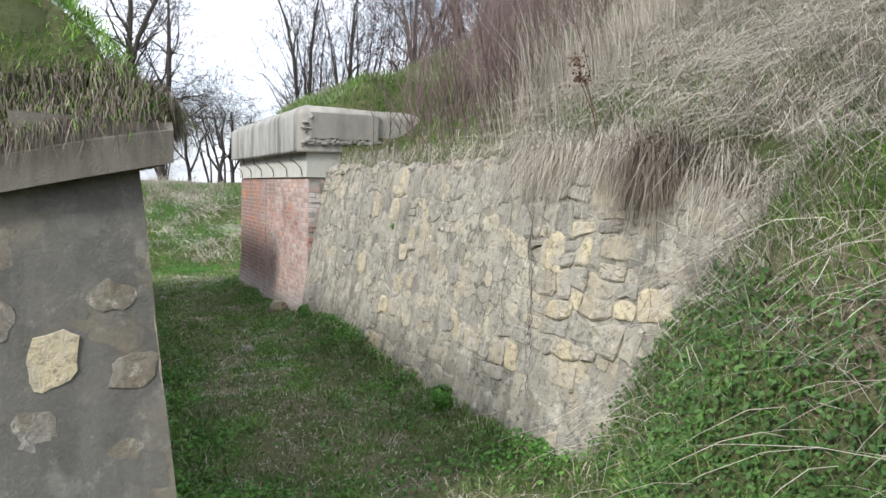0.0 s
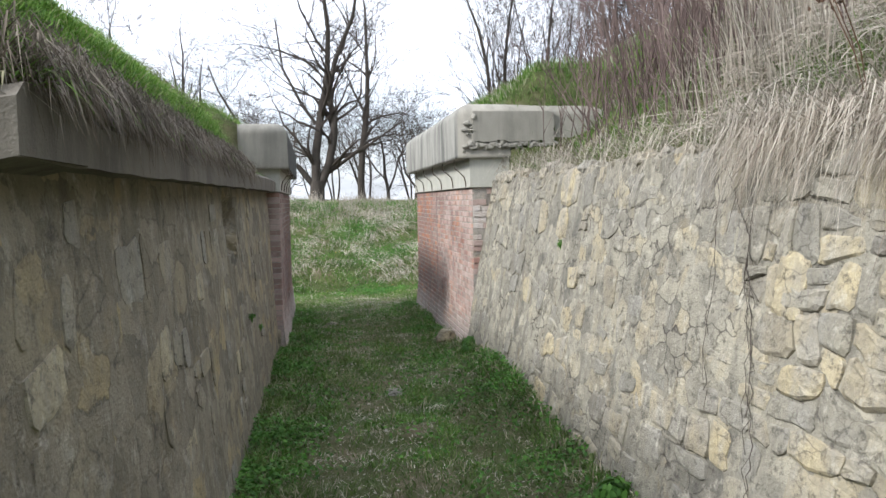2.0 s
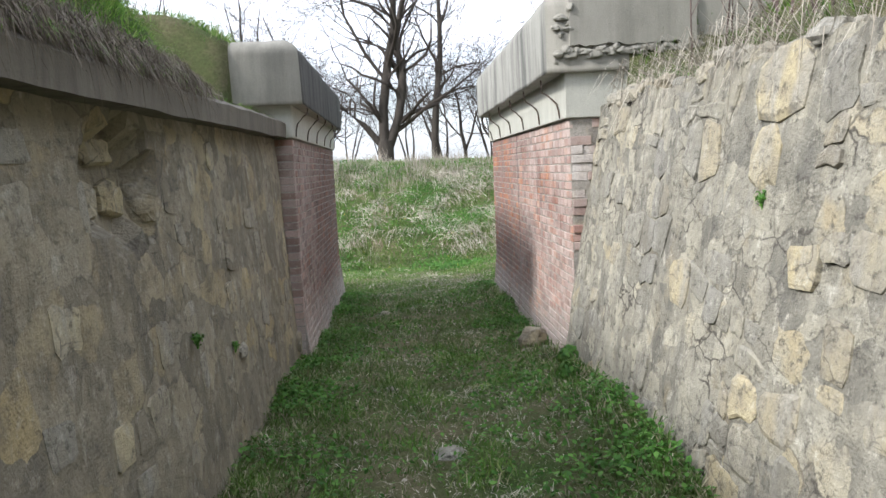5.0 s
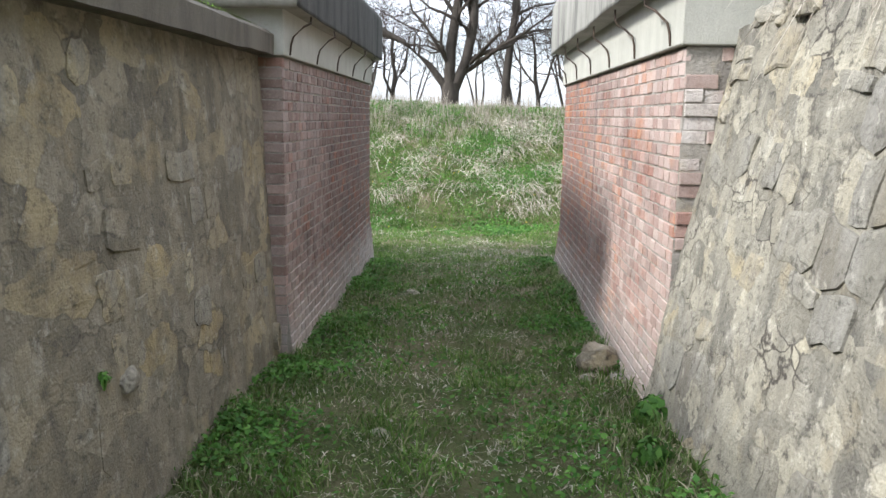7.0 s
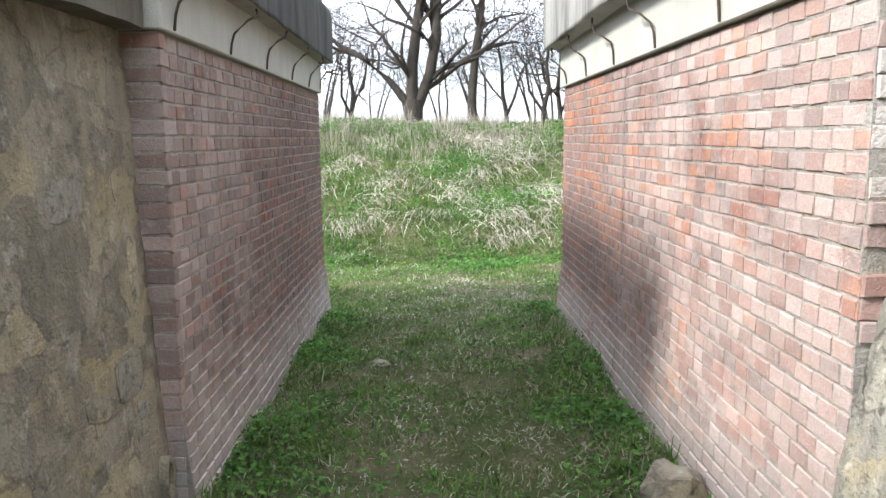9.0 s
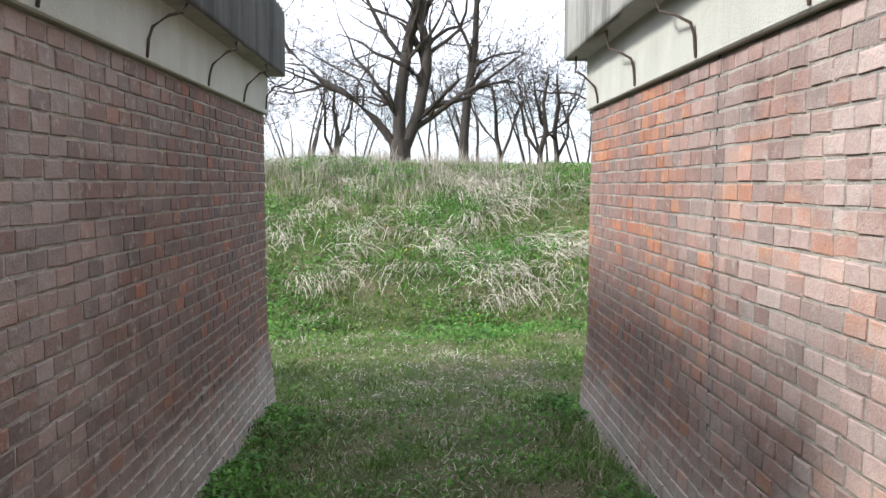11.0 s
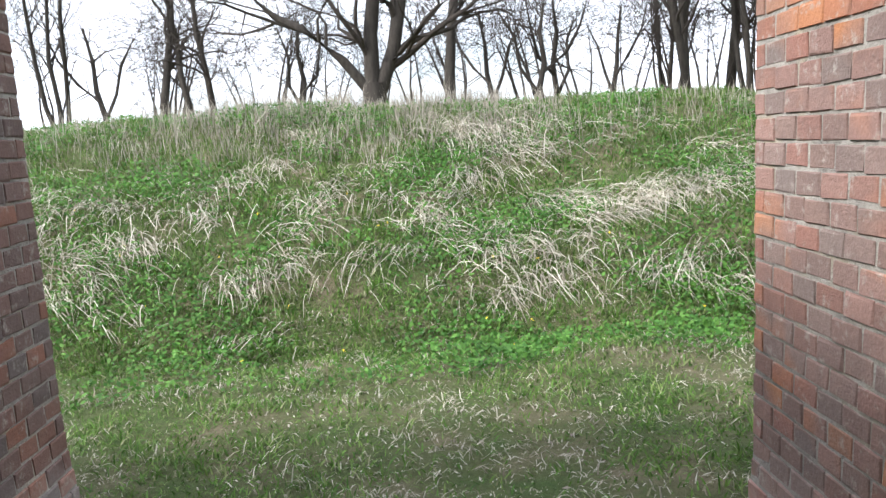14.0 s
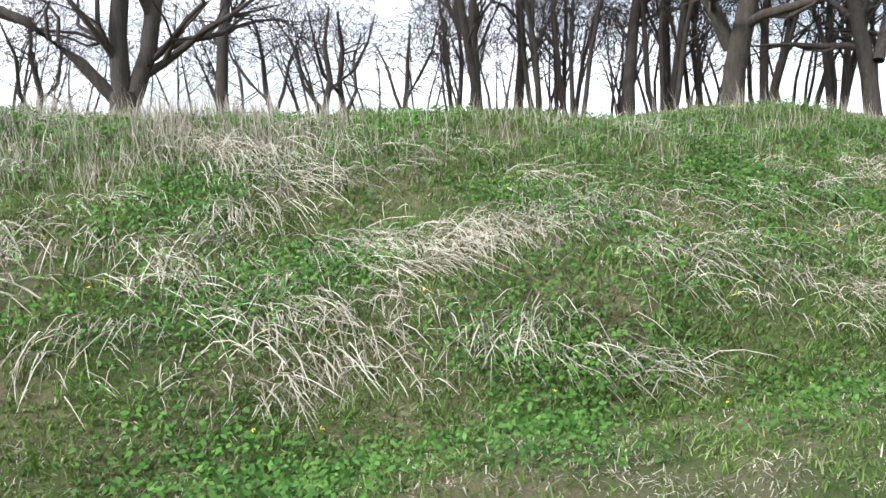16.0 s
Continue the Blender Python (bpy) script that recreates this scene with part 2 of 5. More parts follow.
MORTAR_R = mat_mortar("grey lime mortar", (0.25, 0.233, 0.187), (0.385, 0.36, 0.293), (0.125, 0.118, 0.103), 5.2, 0.95, ((0.0, (0.13, 0.122, 0.105)), (0.35, (0.25, 0.23, 0.185)), (0.65, (0.36, 0.333, 0.262)), (0.9, (0.45, 0.413, 0.32)), (1.0, (0.40, 0.33, 0.20))), 0.9, 1.0, 0.75)
MORTAR_L = mat_mortar("brown-grey rendered mortar", (0.215, 0.186, 0.134), (0.335, 0.292, 0.208), (0.125, 0.108, 0.084), 4.0, 0.5, ((0.0, (0.14, 0.125, 0.10)), (0.4, (0.25, 0.22, 0.168)), (0.75, (0.34, 0.302, 0.23)), (0.92, (0.41, 0.34, 0.21)), (1.0, (0.44, 0.345, 0.18))), 0.6)
# grey mortar of the front wall, with that face's shade mixed into the colour
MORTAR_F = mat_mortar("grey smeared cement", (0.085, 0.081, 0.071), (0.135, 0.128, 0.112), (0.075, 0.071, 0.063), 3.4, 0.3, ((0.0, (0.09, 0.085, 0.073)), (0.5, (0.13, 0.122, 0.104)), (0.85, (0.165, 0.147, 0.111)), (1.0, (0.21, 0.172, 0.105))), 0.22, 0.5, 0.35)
LIME = mat_mortar("white lime plaster", (0.50, 0.44, 0.40), (0.66, 0.61, 0.57), (0.46, 0.36, 0.32))
MORTAR_B = mat_mortar("brick mortar", (0.31, 0.28, 0.24), (0.43, 0.40, 0.355), (0.22, 0.20, 0.18))
SAND_R = ((0.0, (0.35, 0.322, 0.253)), (0.35, (0.24, 0.228, 0.19)), (0.6, (0.385, 0.354, 0.275)), (0.85, (0.41, 0.355, 0.245)), (1.0, (0.20, 0.185, 0.155)))
SAND_L = ((0.0, (0.37, 0.32, 0.22)), (0.4, (0.32, 0.295, 0.24)), (0.7, (0.42, 0.345, 0.21)), (1.0, (0.33, 0.30, 0.24)))
STONE_R = mat_stone("pale sandstone rubble", per_object, SAND_R)
STONE_L = mat_stone("ochre sandstone", per_object, SAND_L)
# front-wall stones: a darkened copy of the ochre ones that carries the shade
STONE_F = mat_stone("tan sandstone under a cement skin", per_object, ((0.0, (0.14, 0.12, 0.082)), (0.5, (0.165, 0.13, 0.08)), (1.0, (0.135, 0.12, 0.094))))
STONE_Y = mat_stone("fresh yellow sandstone", per_object, ((0.0, (0.47, 0.395, 0.24)), (1.0, (0.55, 0.475, 0.32))))
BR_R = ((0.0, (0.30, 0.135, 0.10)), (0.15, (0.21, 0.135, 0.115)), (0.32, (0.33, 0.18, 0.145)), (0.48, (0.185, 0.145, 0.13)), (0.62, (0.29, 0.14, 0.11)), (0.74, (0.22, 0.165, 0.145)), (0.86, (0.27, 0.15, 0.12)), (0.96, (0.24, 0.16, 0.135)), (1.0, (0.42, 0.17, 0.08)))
# left wall: greyer brick tones, darkened so that they hold its shade
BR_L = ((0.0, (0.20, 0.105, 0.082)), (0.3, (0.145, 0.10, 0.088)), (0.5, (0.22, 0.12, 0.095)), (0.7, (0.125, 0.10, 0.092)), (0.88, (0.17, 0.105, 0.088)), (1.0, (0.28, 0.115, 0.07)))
BRICK_R = mat_brick("weathered red brick", per_object, BR_R, 0.75)
BRICK_R2 = mat_brick("weathered red brick joined", per_island, BR_R, 0.75)
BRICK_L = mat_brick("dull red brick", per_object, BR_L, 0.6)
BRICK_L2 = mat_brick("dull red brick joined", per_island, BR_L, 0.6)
CONC = mat_concrete("grey concrete", (0.33, 0.312, 0.27), (0.15, 0.142, 0.122), 0.45)
CONC_DARK = mat_concrete("black-stained concrete", (0.10, 0.097, 0.09), (0.03, 0.03, 0.03), 0.9)
CONC_STREAK = mat_concrete("streaked concrete", (0.33, 0.32, 0.285), (0.085, 0.085, 0.078), 0.85)
FRIEZE = mat_concrete("pale render", (0.50, 0.49, 0.43), (0.30, 0.29, 0.25), 0.3)
COPING = mat_concrete("brown-grey coping", (0.185, 0.165, 0.135), (0.075, 0.066, 0.054), 0.75)
GROUND = mat_ground()
BARK = mat_bark("grey-brown bark", (0.042, 0.035, 0.030), (0.092, 0.079, 0.068))
TWIG = mat_bark("dark twig", (0.045, 0.037, 0.032), (0.085, 0.07, 0.06))
RUST = mat_bark("rusted iron", (0.04, 0.032, 0.028), (0.085, 0.06, 0.045))
GREEN_TONES = ((0.0, (0.055, 0.13, 0.020)), (0.4, (0.11, 0.225, 0.035)), (0.75, (0.18, 0.29, 0.065)), (0.92, (0.26, 0.30, 0.12)), (1.0, (0.40, 0.36, 0.25)))
# trodden grass: straw tones, and greens with the passage's shade in them
SHADE_TONES = ((0.0, (0.062, 0.125, 0.024)), (0.45, (0.105, 0.18, 0.038)), (0.72, (0.16, 0.21, 0.07)), (0.82, (0.32, 0.29, 0.18)), (1.0, (0.50, 0.45, 0.34)))
STRAW_TONES = ((0.0, (0.29, 0.25, 0.20)), (0.4, (0.41, 0.365, 0.30)), (0.8, (0.54, 0.495, 0.42)), (1.0, (0.19, 0.15, 0.12)))
PALE_TONES = ((0.0, (0.34, 0.29, 0.22)), (0.4, (0.54, 0.49, 0.40)), (0.85, (0.70, 0.655, 0.55)), (1.0, (0.24, 0.19, 0.145)))
GREEN = mat_leaf("spring grass", GREEN_TONES)
TURF = mat_leaf("lush turf", ((0.0, (0.075, 0.175, 0.024)), (0.4, (0.15, 0.30, 0.042)), (0.8, (0.235, 0.385, 0.075)), (0.95, (0.33, 0.38, 0.14)), (1.0, (0.42, 0.38, 0.26))))
FLOORGRASS = mat_leaf("trodden grass", SHADE_TONES)
STRAW = mat_leaf("dry straw grass", STRAW_TONES)
PALE = mat_leaf("bleached straw", PALE_TONES)
HERB = mat_leaf("green herbs", ((0.0, (0.045, 0.125, 0.022)), (0.6, (0.085, 0.21, 0.034)), (1.0, (0.14, 0.29, 0.055))))
DARKHERB = mat_leaf("nettles", ((0.0, (0.03, 0.075, 0.018)), (0.6, (0.055, 0.12, 0.026)), (1.0, (0.095, 0.17, 0.045))))
DEAD = mat_leaf("dead brown grass", ((0.0, (0.10, 0.08, 0.06)), (0.5, (0.19, 0.155, 0.12)), (1.0, (0.33, 0.285, 0.225))))
MAUVE = mat_bark("mauve shrub stems", (0.095, 0.065, 0.062), (0.18, 0.135, 0.12))
SEED = mat_leaf("brown seed heads", ((0.0, (0.07, 0.04, 0.025)), (1.0, (0.13, 0.075, 0.045))), False)

# ---- ground ----
def lerp_table(v, rows):
    if v <= rows[0][0]:
        return rows[0][1]
    for (a, za), (b, zb) in zip(rows, rows[1:]):
        if v <= b:
            return za + (zb - za) * (v - a) / (b - a)
    return rows[-1][1]


def smooth(a, b, v):
    t = min(1.0, max(0.0, (v - a) / (b - a)))
    return t * t * (3 - 2 * t)


FLOOR_ROWS = ((-40, 0.55), (-16, 0.36), (-12, 0.20), (-10.7, 0.15), (-7.5, 0.105), (-4, 0.04), (0, -0.05), (2.6, -0.12), (3.5, -0.10),
              (4.1, 0.14), (4.7, 0.46), (5.7, 0.85), (7.05, 1.38), (7.7, 1.62), (8.4, 1.70), (12, 1.72), (60, 1.9))


def height(x, y):
    """Height of the ground, banks included; the steps between floor and banks lie inside the walls."""
    z = lerp_table(y, FLOOR_ROWS)
    n = noise.noise(Vector((x * 0.9, y * 0.9, 3.0))) * 0.06 + noise.noise(Vector((x * 3.1, y * 3.1, 7.0))) * 0.02
    if y > 3.2:
        k = smooth(3.4, 5.5, y)
        n += k * (noise.noise(Vector((x * 0.5, y * 0.6, 11.0))) * 0.16 - smooth(2.5, 9.0, x) * 0.10)
        return z + n
    # foot of the bank beside the start of the walk
    if x > 0:
        z += 0.17 * smooth(0.35, 0.95, x) * smooth(-4.9, -6.0, y) * (1 - 0.9 * smooth(-7.0, -9.5, y)) + 0.05 * smooth(0.5, 1.0, x)
    if x > -0.4 and y < -11.2:
        rise = min(1.45, max(0.0, 0.94 * (-11.72 - y)))
        d = rise - 1.9 * max(0.0, 1.02 - x) + 1.1 * max(0.0, x - 0.98) * smooth(-11.4, -12.6, y)
        if d > -0.15:
            z += d + 0.03 if d > 0.15 else 0.18 * ((d + 0.15) / 0.3) ** 2
        z = min(z, 2.0 + 0.7 * max(0.0, x - 1.25)) if x > 1.25 else min(z, 2.0)
    ends = smooth(-0.12, -0.45, y)  # the mounds end behind the far faces of the gate walls
    if x > 1.42 and -12.9 < y < 0:
        v = x - 1.42 - 0.75 * smooth(-7.4, -5.3, y)
        a = 2.0 + 0.70 * max(0.0, v) + 0.14 * smooth(0.0, 0.4, v)
        cap = 2.75 + 0.36 * smooth(1.3, 1.9, x) + 0.05 * (x - 1.3)
        k = smooth(-5.3, -4.95, y)
        top = a * (1 - k) + max(cap, 2.2) * k + k * 0.55 * max(0.0, x - 2.8)
        z = z + (min(top, 6.0) - z) * ends
    if x < -1.40 and -12.1 < y < 0:
        u = min(-1.36 - x - 0.85 * smooth(-6.8, -4.5, y), y + 12.14)
        a = min(3.05, 2.0 + 0.22 * smooth(0, 0.22, u) + 0.74 * max(0.0, u))
        cap = 2.62 + 0.24 * smooth(1.3, 1.9, -x)
        k = smooth(-4.5, -4.1, y)
        top = a * (1 - k) + cap * k + k * 0.5 * max(0.0, -x - 2.8)
        z = z + (min(top, 3.1) - z) * ends
    return z + n


def mesh_object(name, verts, faces, mat, parent=None, label="", smooth_faces=False):
    me = bpy.data.meshes.new(name)
    me.from_pydata(verts, [], faces)
    me.materials.append(mat)
    if smooth_faces:
        me.shade_smooth()
    ob = new(name, me)
    if parent is not None:
        ob.parent = parent
    if label:
        ob["label"] = label
    return ob


def part(name, bm, mat, parent=None, label="", smooth_faces=False):
    me = bpy.data.meshes.new(name)
    bm.to_mesh(me)
    bm.free()
    me.materials.append(mat)
    if smooth_faces:
        me.shade_smooth()
    ob = new(name, me)
    if parent is not None:
        ob.parent = parent
    if label:
        ob["label"] = label
    return ob


def span(a, b, step):
    n = max(1, round((b - a) / step))
    return [a + (b - a) * i / n for i in range(n)]


def build_ground():
    xs = [-600, -250, -110, -50, -26, -15] + span(-10, -1.42, 0.16) + [-1.42, -1.38] + span(-1.2, 1.2, 0.08) + [1.2, 1.30, 1.40, 1.44] + span(1.6, 12, 0.16) + [12, 16, 26, 50, 110, 250, 600]
    ys = [-600, -250, -110, -50, -30, -22] + span(-18, -13, 0.14) + span(-13, -11, 0.07) + span(-11, 9, 0.12) + span(9, 16, 0.5) + [16, 22, 32, 50, 80, 140, 300, 600]
    verts = [(x, y, height(x, y)) for y in ys for x in xs]
    w = len(xs)
    faces = [(j * w + i, j * w + i + 1, (j + 1) * w + i + 1, (j + 1) * w + i) for j in range(len(ys) - 1) for i in range(w - 1)]
    ob = mesh_object("ground", verts, faces, GROUND, smooth_faces=True)
    return tagged(ob, "trodden grassy earth with banks and mounds", "ground", kind="structure")


ground = build_ground()


def sag(y):
    """The coping and turf drop a little towards the near corner."""
    return 0.036 * smooth(-5.0, -12.0, y)


def turf(x, y):
    """Upper side of the turf that lies on the left coping and covers the mound behind it."""
    side, front = -1.155 - x - 0.75 * smooth(-6.8, -4.5, y), y + 12.235
    u = min(side, front)
    base = 2.0 if side < front else 1.85 + 0.20 * (x + 1.15) + 0.16
    z = base + 0.27 * smooth(-0.02, 0.26, u) + 0.74 * max(0.0, u - 0.12)
    z = min(z, 3.02 + 0.1 * max(0.0, u - 1.2))
    z += 0.05 * noise.noise(Vector((x * 2.1, y * 2.1, 30.0))) * smooth(0, 0.3, u)
    z -= sag(y)
    return max(z, height(x, y) + 0.01) if x < -1.5 and y > -11.9 else z


xs = span(-5.2, -1.62, 0.16) + span(-1.62, -1.16, 0.046) + [-1.158]
ys = [-12.232] + span(-12.2, -11.6, 0.06) + span(-11.6, -4.40, 0.12) + [-4.40]
verts = [(x, y, turf(x, y)) for y in ys for x in xs] + [(xs[-1], y, 1.96 - sag(y)) for y in ys] + [(x, ys[0], 1.6) for x in xs]
w, n = len(xs), len(xs) * len(ys)
faces = [(j * w + i, j * w + i + 1, (j + 1) * w + i + 1, (j + 1) * w + i) for j in range(len(ys) - 1) for i in range(w - 1)]
faces += [(n + j, n + j + 1, (j + 1) * w + w - 1, j * w + w - 1) for j in range(len(ys) - 1)]
turf_left = tagged(mesh_object("turf_left", verts, faces, GROUND, smooth_faces=True), "thick turf lying on the coping of the left wall", "turf", kind="structure")


# ---- walls ----
def face_right(z):
    return 0.905 + 0.182 * z


def face_left(z):
    return -1.07 - 0.082 * z


def bend(y):
    """The near end of the left wall turns slightly outwards."""
    return -0.05 * smooth(-9.5, -12.0, y)


def twist(y, z):
    """Towards the brickwork the left wall stands steeper and further out."""
    return (0.025 + 0.03 * z) * smooth(-7.5, -4.2, y)


def face_front(z):
    return -12.15 - 0.28 * (1.85 - z)


def broken_patch(y, z):
    """Depth of the broken hollow in the left wall."""
    r = math.hypot((y + 7.72) / 0.40, (z - 1.57) / 0.27) + 0.5 * noise.noise(Vector((y * 7, z * 7, 2.0)))
    return 0.12 * smooth(1.05, 0.8, r)


def slab(name, front, back, u_steps, z_steps, mat, rough=0.012, seed=0.0):
    """A solid whose front follows front(u, z) with an uneven surface; back(u, z) is its plain rear."""
    verts, faces = [], []
    nu, nz = len(u_steps), len(z_steps)
    for z in z_steps:
        for u in u_steps:
            p = Vector(front(u, z))
            q = Vector(back(u, z))
            d = (p - q).normalized()
            e = noise.noise(p * 2.3 + Vector((seed, 0, 0))) * rough + noise.noise(p * 9.0) * rough * 0.5
            verts.append(p + d * e)
    for z in z_steps:
        for u in u_steps:
            verts.append(Vector(back(u, z)))
    o = nu * nz
    for j in range(nz - 1):
        for i in range(nu - 1):
            a = j * nu + i
            faces.append((a, a + 1, a + nu + 1, a + nu))
            faces.append((o + a, o + a + nu, o + a + nu + 1, o + a + 1))
    for i in range(nu - 1):
        faces.append((i + 1, i, o + i, o + i + 1))
        t = (nz - 1) * nu + i
        faces.append((t, t + 1, o + t + 1, o + t))
    for j in range(nz - 1):
        a, c = j * nu, (j + 1) * nu
        faces.append((a, c, o + c, o + a))
        a, c = a + nu - 1, c + nu - 1
        faces.append((c, a, o + a, o + c))
    return mesh_object(name, verts, faces, mat, smooth_faces=False)


def top_right(y):
    """The broken top of the right-hand stone wall."""
    return 1.93 + 0.05 * noise.noise(Vector((y * 1.7, 0, 5))) + 0.03 * noise.noise(Vector((y * 6, 0, 9))) - 0.05 * smooth(-9.5, -11, y) - 0.34 * smooth(-11.9, -13.3, y)


YS_R = span(-13.7, -5.10, 0.05) + [-5.10]
ZS = [i / 28 for i in range(29)]
ZS_R = [i / 44 for i in range(45)]
wall_right = slab("wall_right", lambda y, k: (face_right(-0.4 + k * (top_right(y) + 0.4)), y, -0.4 + k * (top_right(y) + 0.4)),
                  lambda y, k: (1.55, y, -0.4 + k * (top_right(y) + 0.4)), YS_R, ZS_R, MORTAR_R, 0.019)
tagged(wall_right, "battered rubble sandstone wall with crumbling mortar", "wall", kind="structure")
def ease(ob, drop=0.0):
    for v in ob.data.vertices:
        v.co.x += (bend(v.co.y) + twist(v.co.y, v.co.z)) * smooth(-2.6, -1.6, v.co.x)
        v.co.z -= drop * sag(v.co.y)


YS_L = [i / 150 for i in range(151)]
wall_left = slab("wall_left", lambda k, q: (face_left(-0.4 + q * 2.26) - broken_patch(face_front(-0.4 + q * 2.26) * (1 - k) - 4.02 * k, -0.4 + q * 2.26), face_front(-0.4 + q * 2.26) * (1 - k) - 4.02 * k, -0.4 + q * 2.26),
                 lambda k, q: (-1.62, (face_front(-0.4 + q * 2.26) + 0.25) * (1 - k) - 4.02 * k, -0.4 + q * 2.26), YS_L, ZS, MORTAR_L, 0.012, 4.0)
ease(wall_left)
ease(turf_left)
tagged(wall_left, "battered stone wall smeared with grey-brown mortar", "wall", kind="structure")


def coping_base(x):
    """Underside of the sloping coping on the short front wall."""
    return 1.815 + 0.21 * (x + 1.15)


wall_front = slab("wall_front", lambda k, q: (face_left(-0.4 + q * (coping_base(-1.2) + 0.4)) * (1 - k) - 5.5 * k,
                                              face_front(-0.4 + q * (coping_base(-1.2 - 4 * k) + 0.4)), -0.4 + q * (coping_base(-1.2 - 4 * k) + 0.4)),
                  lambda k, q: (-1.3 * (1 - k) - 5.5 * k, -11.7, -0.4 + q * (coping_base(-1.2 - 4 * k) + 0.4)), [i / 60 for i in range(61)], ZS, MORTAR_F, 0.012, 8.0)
ease(wall_front)
tagged(wall_front, "front return of the mortared stone wall", "wall", kind="structure")

BL, BR = -1.005, 1.03  # brick faces
LEFT_Y, RIGHT_Y = (-4.03, 0.36), (-5.10, -0.10)
BRICK_TOP = 1.85


def flare(z):
    """How far the foot of the brickwork stands out."""
    return 0.05 * max(0.0, (0.5 - z) / 0.5)


def brick_core(name, sign, face, ys, depth):
    bm = bmesh.new()
    zs = [-0.4, 0.0, 0.25, 0.5, BRICK_TOP]
    rows = []
    for z in zs:
        x = face - sign * flare(max(z, 0)) + sign * 0.003
        rows.append([bm.verts.new(c) for c in ((x, ys[0] + 0.003, z), (x, ys[1] - 0.003, z), (face + sign * depth, ys[1] - 0.003, z), (face + sign * depth, ys[0] + 0.003, z))])
    for a, b in zip(rows, rows[1:]):
        for i in range(4):
            bm.faces.new((a[i], a[(i + 1) % 4], b[(i + 1) % 4], b[i]))
    bm.faces.new(rows[0])
    bm.faces.new(rows[-1])
    bmesh.ops.recalc_face_normals(bm, faces=bm.faces)
    return part(name, bm, MORTAR_B)


brick_right = tagged(brick_core("wall_brick_right", 1, BR, RIGHT_Y, 6.0), "old red brick gate wall with pale bloom", "brick wall", kind="structure")
brick_left = tagged(brick_core("wall_brick_left", -1, BL, LEFT_Y, 6.0), "red-brown brick gate wall with shade in its tones", "brick wall", kind="structure")


# ---- concrete on top of the walls ----
def prism(bm, profile, y0, y1, steps=1, wob=0.0, seed=0.0):
    """Sweeps an x-z profile along y; wob makes its edges uneven."""
    rings = []
    for i in range(steps + 1):
        y = y0 + (y1 - y0) * i / steps
        rings.append([bm.verts.new((x + wob * noise.noise(Vector((y * 4, x * 5, z * 5 + seed))), y, z + wob * noise.noise(Vector((y * 4 + 9, x * 5, z * 5 + seed))))) for x, z in profile])
    n = len(profile)
    for a, b in zip(rings, rings[1:]):
        for i in range(n):
            bm.faces.new((a[i], a[(i + 1) % n], b[(i + 1) % n], b[i]))
    bm.faces.new(rings[0])
    bm.faces.new(rings[-1])
    bmesh.ops.recalc_face_normals(bm, faces=bm.faces)


def rounded_cap(sign, inner, outer, z0, z1, y0, y1, cham, mat, name, parent, label, stained=None):
    """A concrete cap: vertical sides, broad rounded upper edges on three sides."""
    bm = bmesh.new()
    levels = [(z0, 0.0), (z0 + 0.03, -0.0)]
    for i in range(7):
        a = i / 6 * math.pi / 2
        levels.append((z1 - cham + cham * math.sin(a), cham * (1 - math.cos(a)) * 1.2))
    rows = []
    nx, ny = 10, 30
    for z, ins in levels:
        loop = []
        for i in range(ny + 1):
            loop.append((inner + sign * ins, y1 - ins + (y0 - y1 + 2 * ins) * i / ny))
        for i in range(1, nx + 1):
            loop.append((inner + sign * ins + (outer - inner - sign * ins) * i / nx, y0 + ins))
        loop.append((outer, y1 - ins))
        rows.append([bm.verts.new((x + 0.012 * noise.noise(Vector((x * 3, y * 3, z * 3))), y + 0.012 * noise.noise(Vector((x * 3 + 7, y * 3, z * 3))), z + 0.008 * noise.noise(Vector((x * 4, y * 4, z))))) for x, y in loop])
    n = len(rows[0])
    for a, b in zip(rows, rows[1:]):
        for i in range(n):
            bm.faces.new((a[i], a[(i + 1) % n], b[(i + 1) % n], b[i]))
    bm.faces.new(rows[0])
    bm.faces.new(rows[-1])
    bmesh.ops.recalc_face_normals(bm, faces=bm.faces)
    ob = part(name, bm, mat, parent, label, True)
    if stained is not None:  # the side over the passage has weathered black
        ob.data.materials.append(stained)
        for f in ob.data.polygons:
            if -sign * f.normal.x > 0.6:
                f.material_index = 1
    return ob


def box_bm(lo, hi, bevel=0.0):
    bm = bmesh.new()
    bmesh.ops.create_cube(bm, size=1.0)
    for v in bm.verts:
        v.co = Vector([(a + b) / 2 + c * (b - a) for a, b, c in zip(lo, hi, v.co)])
    if bevel:
        bmesh.ops.bevel(bm, geom=bm.edges[:], offset=bevel, segments=1, affect="EDGES")
    return bm


def empty(name, place_at):
    ob = new(name)
    ob.location = place_at
    return ob

parapet_right = new("parapet_right")
tagged(parapet_right, "grey concrete parapet with stained cap and broken render", "parapet", kind="structure")
part("frieze", box_bm((1.00, -5.125, 1.854), (7.0, -0.07, 2.19), 0.006), FRIEZE, parapet_right, "pale grey render band")
rounded_cap(1, 0.875, 7.0, 2.16, 2.73, -5.17, 0.03, 0.14, CONC, "cap", parapet_right, "weathered concrete cap with dark runs", CONC_STREAK)
parapet_left = new("parapet_left")
tagged(parapet_left, "concrete parapet with black-stained cap", "parapet", kind="structure")
part("frieze", box_bm((-7.0, -4.055, 1.854), (-0.98, 0.39, 2.13), 0.006), FRIEZE, parapet_left, "pale grey render band")
